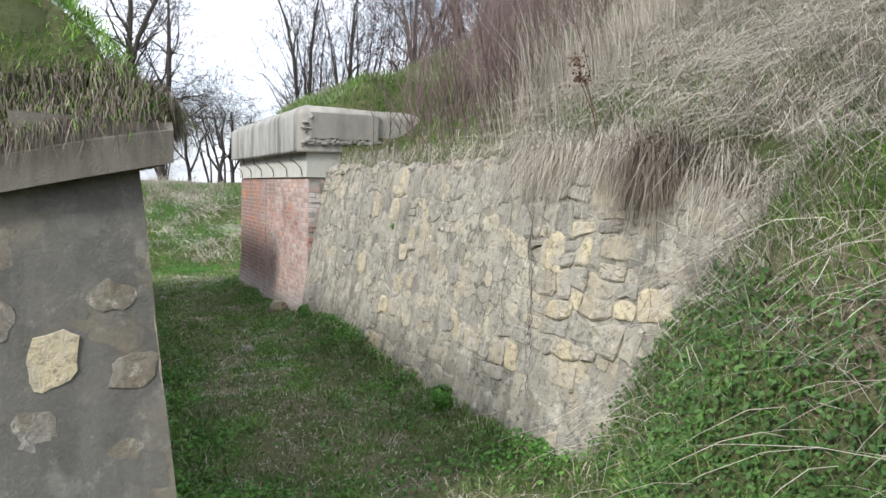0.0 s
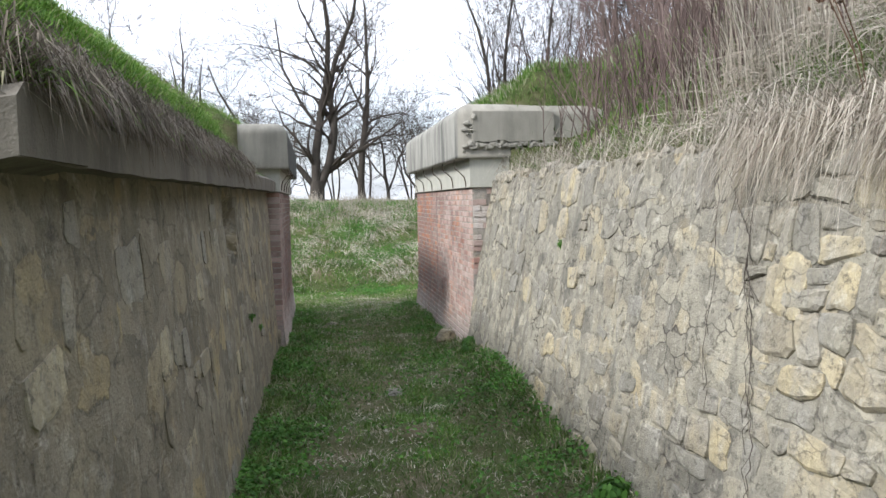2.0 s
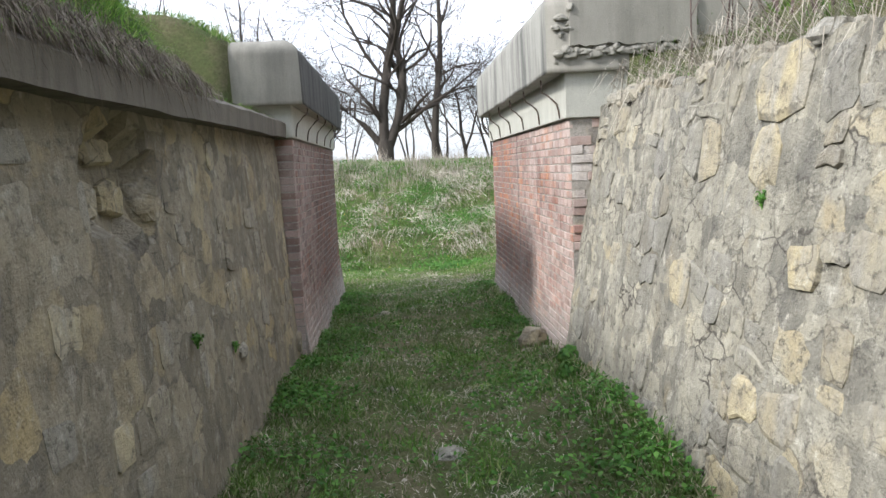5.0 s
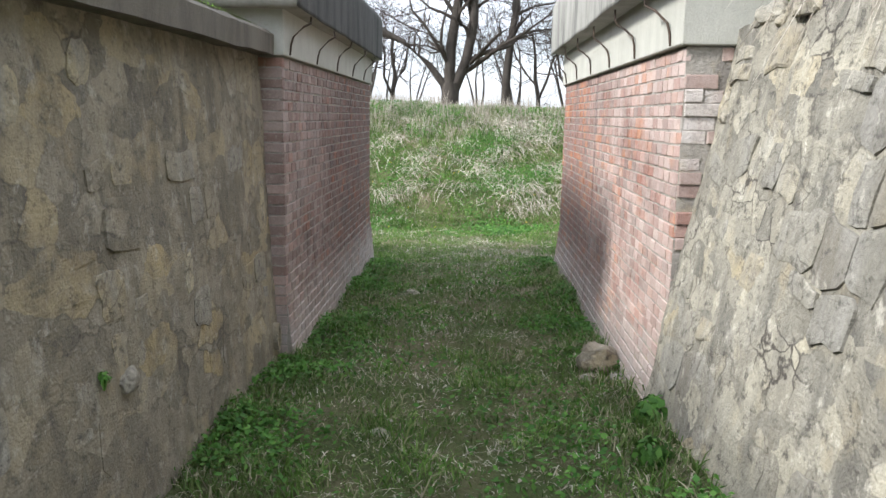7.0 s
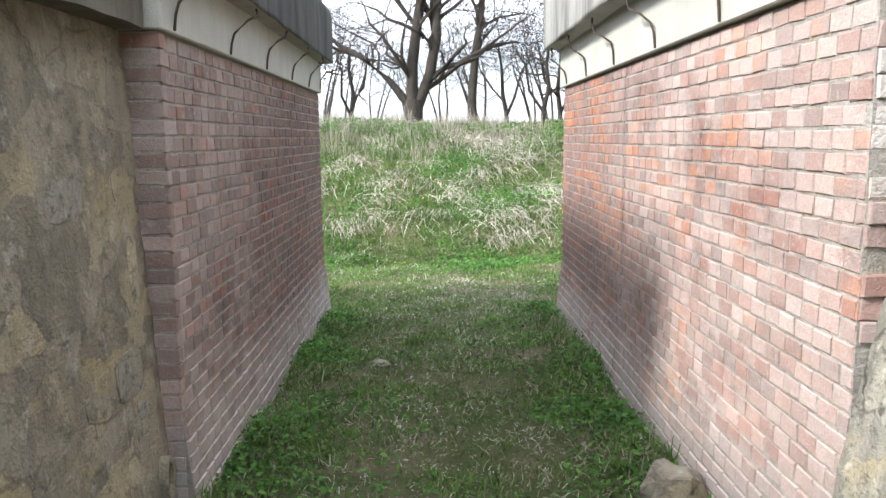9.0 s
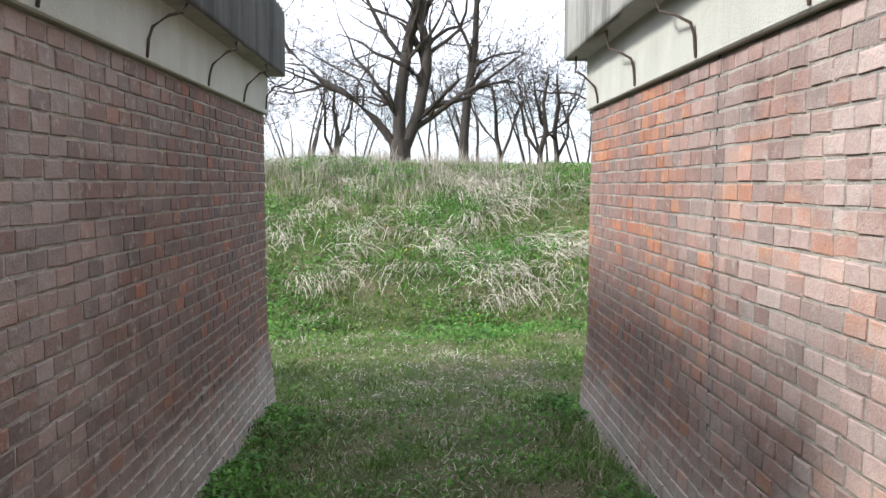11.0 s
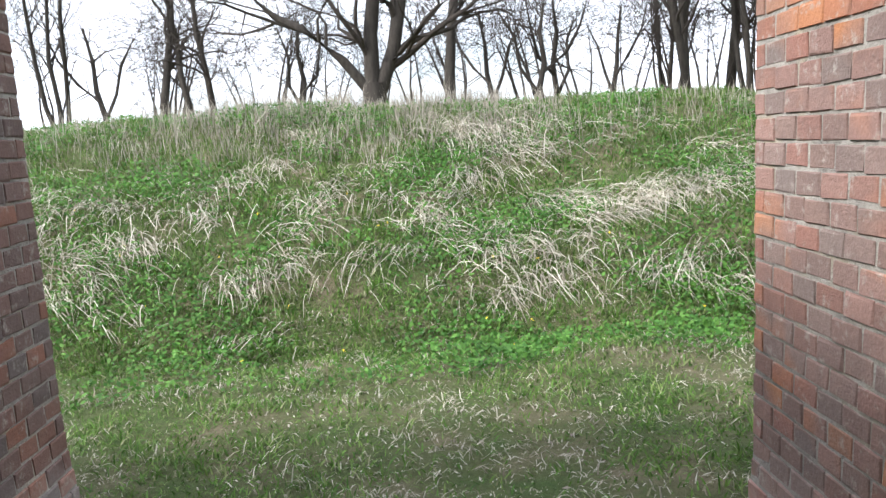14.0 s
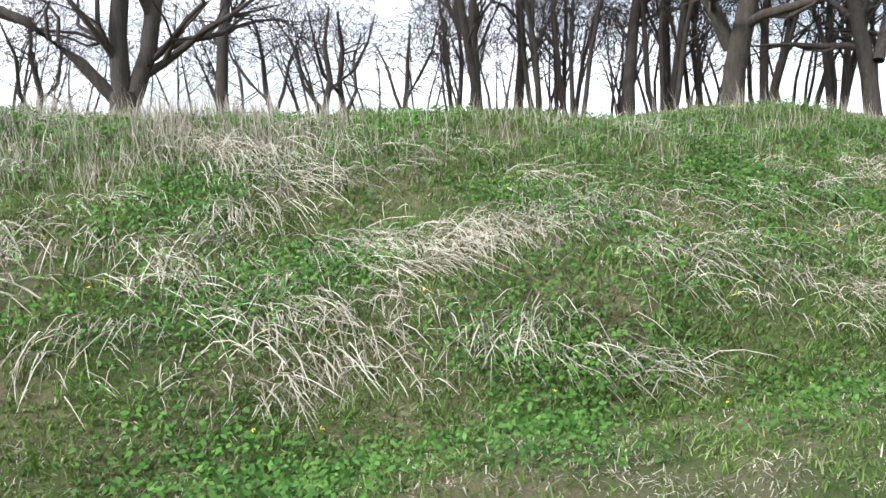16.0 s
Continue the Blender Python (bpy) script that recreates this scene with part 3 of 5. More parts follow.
rounded_cap(-1, -0.885, -7.0, 2.11, 2.62, -4.18, 0.48, 0.13, CONC, "cap", parapet_left, "black-stained concrete cap", CONC_DARK)
bm = bmesh.new()
prism(bm, [(-1.115, 1.852), (-1.115, 1.965), (-1.16, 1.995), (-1.62, 2.01), (-1.62, 1.852)], -12.26, -4.07, 90, 0.010)
coping_left = tagged(part("coping_left", bm, COPING), "brown-grey concrete coping under turf", "coping", kind="structure")
ease(coping_left, 1.0)
# the coping of the short front wall falls away from the corner
bm = bmesh.new()
rings = []
for i in range(31):
    x = -1.108 - 4.3 * i / 30
    zb = coping_base(x) - 0.002
    rings.append([bm.verts.new((x, y + 0.01 * noise.noise(Vector((x * 4, y * 3, 1))), zb + dz + 0.01 * noise.noise(Vector((x * 4, dz * 9, 5))))) for y, dz in ((-12.272, 0.0), (-12.272, 0.118), (-12.22, 0.15), (-11.75, 0.165), (-11.75, 0.0))])
for a, b in zip(rings, rings[1:]):
    for i in range(5):
        bm.faces.new((a[i], a[(i + 1) % 5], b[(i + 1) % 5], b[i]))
bm.faces.new(rings[0])
bm.faces.new(rings[-1])
bmesh.ops.recalc_face_normals(bm, faces=bm.faces)
coping_front = tagged(part("coping_front", bm, COPING), "sloping concrete coping under overhanging turf", "coping", kind="structure")
ease(coping_front)


# broken render on the near end of the right parapet
def ragged_panel(x0, x1, z0, z1, y, thick, seed):
    bm = bmesh.new()
    n = 26
    low = [(x0 + (x1 - x0) * i / n, z0 + 0.035 * noise.noise(Vector((i * 0.45, seed, 0))) + 0.015 * noise.noise(Vector((i * 1.3, seed, 4)))) for i in range(n + 1)]
    top = [(x1 - (x1 - x0) * i / n, z1 + 0.012 * noise.noise(Vector((i * 0.7, seed, 8)))) for i in range(n + 1)]
    loop = low + top
    f = [bm.verts.new((x, y - thick, z)) for x, z in loop]
    b = [bm.verts.new((x, y + 0.05, z)) for x, z in loop]
    bm.faces.new(f)
    bm.faces.new(b[::-1])
    m = len(loop)
    for i in range(m):
        bm.faces.new((f[i], f[(i + 1) % m], b[(i + 1) % m], b[i]))
    bmesh.ops.recalc_face_normals(bm, faces=bm.faces)
    return bm


part("render_panel", ragged_panel(1.03, 1.90, 2.33, 2.64, -5.17, 0.035, 3.0), CONC, parapet_right, "broken smooth render patch")


def lump(name, size, mat, seed, parent=None, rough=0.35, flat=0.0):
    """An irregular stone or clod."""
    bm = bmesh.new()
    bmesh.ops.create_icosphere(bm, subdivisions=3, radius=1.0)
    for v in bm.verts:
        k = 1 + rough * noise.noise(v.co * 1.4 + Vector((seed, 0, 0))) + 0.14 * noise.noise(v.co * 4 + Vector((seed, 3, 0)))
        c = v.co * k
        v.co = Vector((c.x * size[0], c.y * size[1], max(c.z, -0.5) * size[2]))
    return part(name, bm, mat, parent)


rng = random.Random(5)
for i in range(16):  # crumbled corner of the cap
    o = lump("crumb", (rng.uniform(0.02, 0.05), rng.uniform(0.02, 0.04), rng.uniform(0.02, 0.045)), CONC, i * 3.1, parapet_right)
    o.location = (rng.uniform(0.93, 1.06), -5.17 + rng.uniform(-0.02, 0.02), rng.uniform(2.22, 2.60))
for i in range(26):
    o = lump("crumb", (rng.uniform(0.03, 0.06), 0.03, rng.uniform(0.02, 0.042)), CONC, 60 + i * 2.3, parapet_right)
    o.location = (1.04 + 0.86 * i / 25, -5.175, 2.285 + rng.uniform(-0.02, 0.03))


# ---- tubes: bars, stems, branches ----
def tube_into(verts, faces, pts, radii, sides):
    base = len(verts)
    n = len(pts)
    for i, p in enumerate(pts):
        d = (pts[min(i + 1, n - 1)] - pts[max(i - 1, 0)])
        d = d.normalized() if d.length > 1e-6 else Vector((0, 0, 1))
        a = d.orthogonal().normalized()
        b = d.cross(a)
        for k in range(sides):
            t = 2 * math.pi * k / sides
            verts.append(p + (a * math.cos(t) + b * math.sin(t)) * radii[i])
    for i in range(n - 1):
        for k in range(sides):
            q = base + i * sides
            k2 = (k + 1) % sides
            faces.append((q + k, q + k2, q + sides + k2, q + sides + k))


def bar(name, pts, radius, mat, parent, label=""):
    verts, faces = [], []
    tube_into(verts, faces, [Vector(p) for p in pts], [radius] * len(pts), 6)
    return mesh_object(name, verts, faces, mat, parent, label, True)


def hooks(parent, face, sign, ys, seed):
    """Bent iron bars that hang from under the cap down over the frieze."""
    r = random.Random(seed)
    for y in ys:
        w = r.uniform(-0.03, 0.03)
        bar("iron_hook", [(face - sign * 0.004, y, 1.865), (face - sign * 0.010, y + 0.005, 1.94 + w), (face - sign * 0.02, y + 0.02, 1.985 + w), (face - sign * (0.05 + abs(w)), y + 0.10, 2.035),
                          (face - sign * (0.075 + abs(w)), y + 0.2, 2.065), (face - sign * 0.085, y + 0.25, 2.10), (face - sign * 0.085, y + 0.27, 2.17)], 0.006, RUST, parent, "rusty bent iron bar")


part("joint_strip", box_bm((BR + 0.0005, -2.356, 0.3), (BR + 0.02, -2.346, 1.852)), CONC_DARK, brick_right, "dark expansion joint")
hooks(parapet_right, 1.00, 1, (-4.92, -4.03, -3.12, -2.2, -1.3, -0.45), 3)
hooks(parapet_left, -0.98, -1, (-3.9, -3.0, -2.1, -1.2, -0.4), 4)
bar("iron_rod", [(1.02, 0.02, 1.93), (0.97, 0.03, 1.96), (0.90, 0.05, 1.975), (0.80, 0.08, 1.975), (0.72, 0.1, 1.995)], 0.006, RUST, parapet_right, "rusty projecting iron rod")
bar("iron_loop", [(-0.97, 0.2, 2.10), (-0.90, 0.22, 2.02), (-0.80, 0.22, 2.0), (-0.73, 0.22, 2.05), (-0.72, 0.22, 2.12), (-0.78, 0.22, 2.16)], 0.006, RUST, parapet_left, "looped rusty iron bar")
bar("iron_loop", [(-0.97, 0.25, 1.88), (-0.965, 0.25, 1.96), (-0.92, 0.26, 2.02), (-0.84, 0.26, 2.04), (-0.79, 0.26, 2.08), (-0.80, 0.26, 2.14)], 0.006, RUST, parapet_left, "looped rusty iron bar")

# ---- small things beside the path ----
bm = bmesh.new()
prof = [(0.055, 0.0), (0.055, 0.05), (0.042, 0.05), (0.042, -0.10)]
rings = []
for k in range(20):
    t = 2 * math.pi * k / 20
    rings.append([bm.verts.new((d, math.cos(t) * q * 0.75, math.sin(t) * q * 1.55)) for q, d in prof])
for k in range(20):
    a, b = rings[k], rings[(k + 1) % 20]
    for i in range(3):
        bm.faces.new((a[i], a[i + 1], b[i + 1], b[i]))
drain = part("drain_pipe", bm, MORTAR_L)
drain.location = (face_left(0.22) + twist(-4.1, 0.22) - 0.015, -4.13, 0.22)
tagged(drain, "open clay drain mouth at the foot of a wall", "drain")

rock = lump("rubble_stone", (0.11, 0.12, 0.11), MORTAR_L, 2.0)
rock.location = (0.87, -4.10, height(0.87, -4.10) + 0.06)
tagged(rock, "pale broken mortar lump beside the brick wall", "stone")
for i, (x, y, s) in enumerate(((0.98, -4.32, 0.09), (0.02, -6.78, 0.09), (-0.40, -1.7, 0.07), (0.82, -4.25, 0.06), (0.55, -9.9, 0.06), (-0.3, -5.3, 0.05))):
    o = lump("path_stone", (s, s * 0.8, s * 0.45), STONE_R, 11.0 + i)
    o.location = (x, y, height(x, y))
    tagged(o, "small half-buried sandstone in the grass", "stone", "stones in the path")
knob = lump("projecting_stone", (0.035, 0.055, 0.05), STONE_L, 31.0)
knob.location = (face_left(0.58) + 0.018, -6.2, 0.58)
tagged(knob, "pale stone sticking out of the mortared wall", "stone")


# ---- grass ----
def strips(name, P, U, T, L, W, mat, label, category="grass", seed=0):
    """Blades: base points P, first direction U, tip offset T (both in units of L), lengths L, widths W."""
    n = len(P)
    r = np.random.RandomState(seed)
    ang = r.rand(n) * 2 * np.pi
    S = np.stack([np.cos(ang), np.sin(ang), np.zeros(n)], 1) * (W * 0.5)[:, None]
    mid = P + U * (L * 0.55)[:, None]
    tip = P + T * L[:, None]
    V = np.stack([P - S, P + S, mid - S * 0.8, mid + S * 0.8, tip], 1).reshape(-1, 3)
    idx = np.array([0, 1, 3, 2, 2, 3, 4])
    loops = (np.arange(n)[:, None] * 5 + idx).reshape(-1)
    starts = (np.arange(n)[:, None] * 7 + np.array([0, 4])).reshape(-1)
    me = bpy.data.meshes.new(name)
    me.vertices.add(n * 5)
    me.vertices.foreach_set("co", V.astype(np.float32).reshape(-1))
    me.loops.add(n * 7)
    me.loops.foreach_set("vertex_index", loops.astype(np.int32))
    me.polygons.add(n * 2)
    me.polygons.foreach_set("loop_start", starts.astype(np.int32))
    me.update(calc_edges=True)
    me.validate()
    me.materials.append(mat)
    return tagged(new(name, me), label, category, kind="stuff")


def strands(name, P, U, F, L, W, mat, label, category="dry grass", seed=0):
    """Long stalks that rise along U and bend over towards F; four segments each."""
    n = len(P)
    r = np.random.RandomState(seed)
    ang = r.rand(n) * 2 * np.pi
    S = np.stack([np.cos(ang), np.sin(ang) * 0.6, np.sin(ang) * 0.5], 1) * (W * 0.5)[:, None]
    rows = []
    for t in (0.0, 0.3, 0.6, 0.85):
        c = P + (U * (t - 0.45 * t * t) + F * t * t * 0.75) * L[:, None]
        k = 1.0 - 0.45 * t
        rows += [c - S * k, c + S * k]
    rows.append(P + (U * 0.55 + F * 0.75) * L[:, None])
    V = np.stack(rows, 1).reshape(-1, 3)
    idx = np.array([0, 1, 3, 2, 2, 3, 5, 4, 4, 5, 7, 6, 6, 7, 8])
    loops = (np.arange(n)[:, None] * 9 + idx).reshape(-1)
    starts = (np.arange(n)[:, None] * 15 + np.array([0, 4, 8, 12])).reshape(-1)
    me = bpy.data.meshes.new(name)
    me.vertices.add(n * 9)
    me.vertices.foreach_set("co", V.astype(np.float32).reshape(-1))
    me.loops.add(n * 15)
    me.loops.foreach_set("vertex_index", loops.astype(np.int32))
    me.polygons.add(n * 4)
    me.polygons.foreach_set("loop_start", starts.astype(np.int32))
    me.update(calc_edges=True)
    me.validate()
    me.materials.append(mat)
    return tagged(new(name, me), label, category, kind="stuff")


def scatter(n, x0, x1, y0, y1, seed, keep=None, sink=0.005, ground_at=height):
    r = np.random.RandomState(seed)
    out = []
    while len(out) < n:
        x, y = r.uniform(x0, x1), r.uniform(y0, y1)
        if keep is not None and r.rand() > keep(x, y):
            continue
        out.append((x, y, ground_at(x, y) - sink))
    return np.array(out)


def unit(v):
    return v / np.linalg.norm(v, axis=1)[:, None]


def lawn(name, P, lo, hi, width, mat, label, lean=(0, 0, 0), wild=0.6, droop=0.15, seed=0):
    r = np.random.RandomState(seed)
    n = len(P)
    tuft = np.array([0.75 + 0.8 * noise.noise(Vector((p[0] * 2.6, p[1] * 2.6, seed))) + 0.5 * noise.noise(Vector((p[0] * 7, p[1] * 7, seed))) for p in P])
    L = r.uniform(lo, hi, n) * np.clip(tuft, 0.35, 1.7)
    U = unit(r.normal(0, wild, (n, 3)) * (1, 1, 0.2) + np.array((0, 0, 1)) + np.array(lean))
    T = U * 0.95 + (U * (1, 1, 0)) * 0.35 + np.array(lean) * 0.35
    T[:, 2] -= droop * r.uniform(0.3, 1.7, n)
    return strips(name, P, U, T, L, width * r.uniform(0.6, 1.3, n), mat, label, seed=seed)


def between_walls(x, y):
    z = height(x, y)
    if y < -12.3:
        return 1.0
    left = face_left(0.1) if y < LEFT_Y[0] else BL + 0.04
    right = face_right(0.25) if y < RIGHT_Y[0] else BR - 0.05
    return 1.0 if left < x < right and z < 1.4 else 0.0


def thin_patches(x, y):
    """Worn earth shows along the middle of the path."""
    worn = 0.5 + 0.9 * noise.noise(Vector((x * 1.3, y * 0.7, 21.0))) + 0.5 * noise.noise(Vector((x * 4, y * 4, 5.0)))
    mid = 1 - 0.55 * math.exp(-((x - 0.05) / 0.42) ** 2)
    return max(0.04, smooth(0.18, 0.62, worn)) * mid


lawn("passage_grass", scatter(50000, -1.15, 1.1, -12.3, 0.4, 1, lambda x, y: between_walls(x, y) * thin_patches(x, y)), 0.03, 0.085, 0.0065, FLOORGRASS, "short trodden grass with bare worn patches", wild=0.8, seed=1)
lawn("passage_tufts", scatter(12000, -1.1, 1.0, -12.3, 0.6, 61, lambda x, y: between_walls(x, y) * smooth(0.12, 0.42, noise.noise(Vector((x * 2.4, y * 2.0, 91.0))))), 0.06, 0.14, 0.006, GREEN, "fresh green tufts in the trodden grass", wild=0.6, droop=0.3, seed=61)
lawn("edge_grass", scatter(15000, -1.12, 1.05, -12.3, 0.2, 2, lambda x, y: between_walls(x, y) * (1.0 if abs(x) > 0.72 else 0.04)), 0.07, 0.17, 0.007, FLOORGRASS, "taller grass along the feet of the walls", wild=0.5, droop=0.3, seed=2)
lawn("start_grass", scatter(18000, -2.4, 1.6, -16.6, -12.2, 3, lambda x, y: 0.0 if (x < -1.0 and y > -12.6) else 1.0), 0.04, 0.12, 0.007, FLOORGRASS, "short grass before the passage", wild=0.7, seed=3)
lawn("path_grass", scatter(90000, -6, 8, 0.2, 4.2, 4, lambda x, y: max(smooth(2.4, 3.2, y), 0.15 + 0.85 * thin_patches(x * 0.6, y * 1.6))), 0.035, 0.10, 0.008, GREEN, "short grass on the cross path", wild=0.8, seed=4)
lawn("bank_grass", scatter(150000, -8.5, 11, 3.4, 8.9, 5), 0.05, 0.15, 0.010, GREEN, "fresh green grass on the far bank", lean=(0, -0.35, 0), wild=0.55, droop=0.25, seed=5)
lawn("crest_grass", scatter(11000, -9, 12, 6.3, 8.6, 6, lambda x, y: (0.25 + 0.75 * smooth(1.6, 0.2, abs(x + 0.6) - 1.2)) * (0.3 + 0.7 * smooth(6.3, 7.3, y))), 0.14, 0.40, 0.006, STRAW, "thin upright dry grass on the crest of the bank", wild=0.18, droop=0.1, seed=6)


def clumps(name, n, x0, x1, y0, y1, per, lo, hi, width, lean, mat, label, keep=None, seed=0, spread=0.10, fan=0.6, droop=0.7, extra=()):
    r = np.random.RandomState(seed)
    C = scatter(n, x0, x1, y0, y1, seed + 50, keep)
    P, U, T, L = [], [], [], []
    rows = [(c, per, 1.0, spread) for c in C] + [(np.array((x, y, height(x, y))), k, s, sp) for x, y, k, s, sp in extra]
    for c, count, size, sp in rows:
        k = max(4, int(count * r.uniform(0.4, 1.6)))
        off = r.normal(0, sp, (k, 2)) * (1.5, 0.8)
        z = [height(c[0] + a, c[1] + b) for a, b in off]
        P.append(np.stack([c[0] + off[:, 0], c[1] + off[:, 1], np.array(z)], 1))
        own = np.array(lean) + r.normal(0, 0.38, 3) * (1, 0.5, 0)
        u = unit(r.normal(0, fan, (k, 3)) * (1, 1, 0.3) + own * 0.6 + np.array((0, 0, 0.9)))
        U.append(u)
        t = own * 0.8 + u * (0.5, 0.5, 0) + r.normal(0, 0.26, (k, 3))
        t[:, 2] -= droop * r.uniform(0.3, 1.3, k)
        T.append(t)
        L.append(r.uniform(lo, hi, k) * size)
    P, U, T, L = (np.concatenate(a) for a in (P, U, T, L))
    return strands(name, P, U, T, L, width * r.uniform(0.6, 1.3, len(P)), mat, label, "dry grass", seed)


def straw_field(x, y):
    k = 0.5 + 1.1 * noise.noise(Vector((x * 0.55, y * 0.8, 40.0))) + 0.5 * noise.noise(Vector((x * 1.9, y * 1.9, 44.0)))
    return max(0.0, min(1.0, k)) * (1.0 if 4.2 < y < 6.4 else 0.15)


clumps("bank_straw", 250, -8.5, 9.5, 3.9, 8.3, 26, 0.15, 0.42, 0.0088, (0.16, -0.75, 0), PALE, "pale dry grass bent down the bank", straw_field, 7, fan=0.38, droop=1.35,
       extra=((0.72, 7.1, 320, 1.75, 0.26), (0.95, 6.85, 150, 1.5, 0.2), (1.19, 6.58, 90, 1.3, 0.14), (1.45, 5.5, 190, 1.35, 0.14), (1.72, 5.1, 120, 1.2, 0.14), (2.44, 5.4, 90, 1.2, 0.18), (0.98, 4.75, 80, 1.1, 0.12), (0.65, 4.5, 70, 1.1, 0.12),
              (0.07, 5.15, 70, 1.1, 0.15), (0.0, 4.65, 60, 1.0, 0.10), (-0.88, 5.1, 70, 1.1, 0.12), (-0.94, 4.6, 60, 1.1, 0.10), (-0.39, 4.55, 50, 1.0, 0.10), (-0.18, 5.6, 40, 1.0, 0.12), (2.69, 6.85, 36, 1.1, 0.10), (3.06, 5.75, 90, 1.1, 0.25),
              (3.4, 4.85, 130, 1.2, 0.25), (4.6, 5.8, 120, 1.0, 0.30), (3.7, 4.65, 130, 1.1, 0.25), (2.74, 3.9, 70, 1.0, 0.12), (2.35, 4.35, 70, 1.0, 0.12), (3.0, 3.85, 60, 1.0, 0.12), (2.1, 4.25, 60, 1.0, 0.12), (0.48, 5.4, 60, 1.0, 0.12),
              (-1.07, 3.75, 40, 0.9, 0.10), (-1.15, 4.4, 50, 1.0, 0.12), (-2.3, 5.0, 70, 1.0, 0.14), (-2.6, 4.4, 60, 1.0, 0.14), (-3.2, 5.3, 70, 1.0, 0.2), (5.4, 5.0, 90, 1.0, 0.3)))
clumps("bank_straw_fine", 330, -8.5, 9.5, 4.0, 8.6, 14, 0.10, 0.26, 0.007, (0.1, -0.6, 0), PALE, "fine withered grass among the green", None, 8, fan=0.45, droop=1.1)


lawn("path_thatch", scatter(28000, -7, 8, 0.0, 4.0, 22, lambda x, y: 1.0 - 0.8 * thin_patches(x * 0.6, y * 1.6)), 0.03, 0.11, 0.006, PALE, "dead thatch on the worn cross path", wild=1.6, droop=0.4, seed=22)
lawn("passage_thatch", scatter(14000, -1.0, 0.95, -12.3, 0.2, 23, lambda x, y: between_walls(x, y) * (1.0 - 0.85 * thin_patches(x, y))), 0.03, 0.10, 0.005, PALE, "dead thatch on the worn path", wild=1.6, droop=0.4, seed=23)


# turf on the mounds
lawn("left_mound_grass", scatter(105000, -4.2, -1.18, -12.22, -4.42, 9, lambda x, y: (1.0 if x > -2.6 or y < -10.9 else 0.45), 0.005, turf), 0.04, 0.115, 0.0045, TURF, "lush green turf on the left mound", lean=(0.30, -0.05, 0), wild=0.75, droop=0.35, seed=9)

lawn("left_end_grass", scatter(16000, -3.3, -1.5, -7.4, -4.42, 62, None, 0.005, turf), 0.06, 0.16, 0.0055, TURF, "longer green grass where the left mound meets the parapet", lean=(0.4, -0.25, 0), wild=0.6, droop=0.35, seed=62)
lawn("left_end_dry", scatter(7000, -3.0, -1.45, -8.0, -4.42, 63, None, 0.005, turf), 0.06, 0.18, 0.005, DEAD, "withered grass where the left mound meets the parapet", lean=(0.5, -0.2, 0), wild=0.6, droop=0.5, seed=63)


def fringe(name, n, at, lo, hi, width, out, mat, label, seed, fall=0.9, wild=0.3):
    """Grass that grows from an edge and hangs over it."""
    r = np.random.RandomState(seed)
    P = np.array([at(r) for _ in range(n)])
    o = np.array(out)
    U = unit(r.normal(0, wild, (n, 3)) + o * 0.9 + np.array((0, 0, 0.35)))
    T = U * 0.55 + o * 0.25 + r.normal(0, 0.14, (n, 3))
    T[:, 2] -= fall * r.uniform(0.3, 1.1, n)
    return strips(name, P, U, T, r.uniform(lo, hi, n), width * r.uniform(0.6, 1.3, n), mat, label, "grass", seed)


def edge_left(r):
    y = r.uniform(-12.2, -4.6)
    lush = 0.5 + 0.5 * noise.noise(Vector((y * 1.4, 0, 3)))
    x = -1.165 - r.uniform(0.0, 0.10) - 0.75 * smooth(-6.8, -4.5, y) * r.uniform(0.2, 1)
    return (x, y, turf(x, y) - 0.01)


def edge_front(r):
    x = r.uniform(-4.0, -1.24)
    y = -12.23 + r.uniform(0.0, 0.16)
    return (x, y, turf(x, y) - 0.01)


fringe("left_fringe_dry", 17000, edge_left, 0.06, 0.20, 0.0045, (0.7, 0, 0), DEAD, "brown withered grass hanging over the coping", 10, 0.75)
fringe("left_fringe_green", 9000, edge_left, 0.05, 0.14, 0.005, (0.8, 0, 0.3), TURF, "green grass hanging over the coping", 11, 0.5)
fringe("front_fringe_dry", 17000, edge_front, 0.05, 0.17, 0.0045, (0, -0.5, 0), DEAD, "brown withered grass over the front coping", 12, 0.8)
fringe("front_fringe_green", 7000, edge_front, 0.05, 0.14, 0.005, (0, -0.6, 0.4), TURF, "green grass over the front coping", 13, 0.45)


def right_turf(x, y):
    if y > -5.2:
        return 0.0
    if y < -11.7:
        return 1.0 if height(x, y) > lerp_table(y, FLOOR_ROWS) + 0.12 else 0.0
    return 1.0 if x > 1.36 else 0.0


lawn("right_mound_green", scatter(40000, 0.3, 6.0, -16.0, -5.25, 14, right_turf), 0.06, 0.17, 0.006, GREEN, "green grass under dry stalks on the right mound", lean=(-0.35, 0, 0), wild=0.45, droop=0.25, seed=14)
lawn("right_mound_dry", scatter(56000, 0.6, 6.0, -15.5, -5.6, 15, lambda x, y: right_turf(x, y) * (0.06 if y > -9.2 else 1.0) * (1.0 if height(x, y) > 1.2 else 0.12) * max(0.06, min(1.0, 0.55 + 1.1 * noise.noise(Vector((x * 0.9, y * 0.7, 60.0)))))), 0.12, 0.36, 0.0048, STRAW, "long dry grass bent down the right mound", lean=(-0.6, -0.1, 0), wild=0.62, droop=0.5, seed=15)
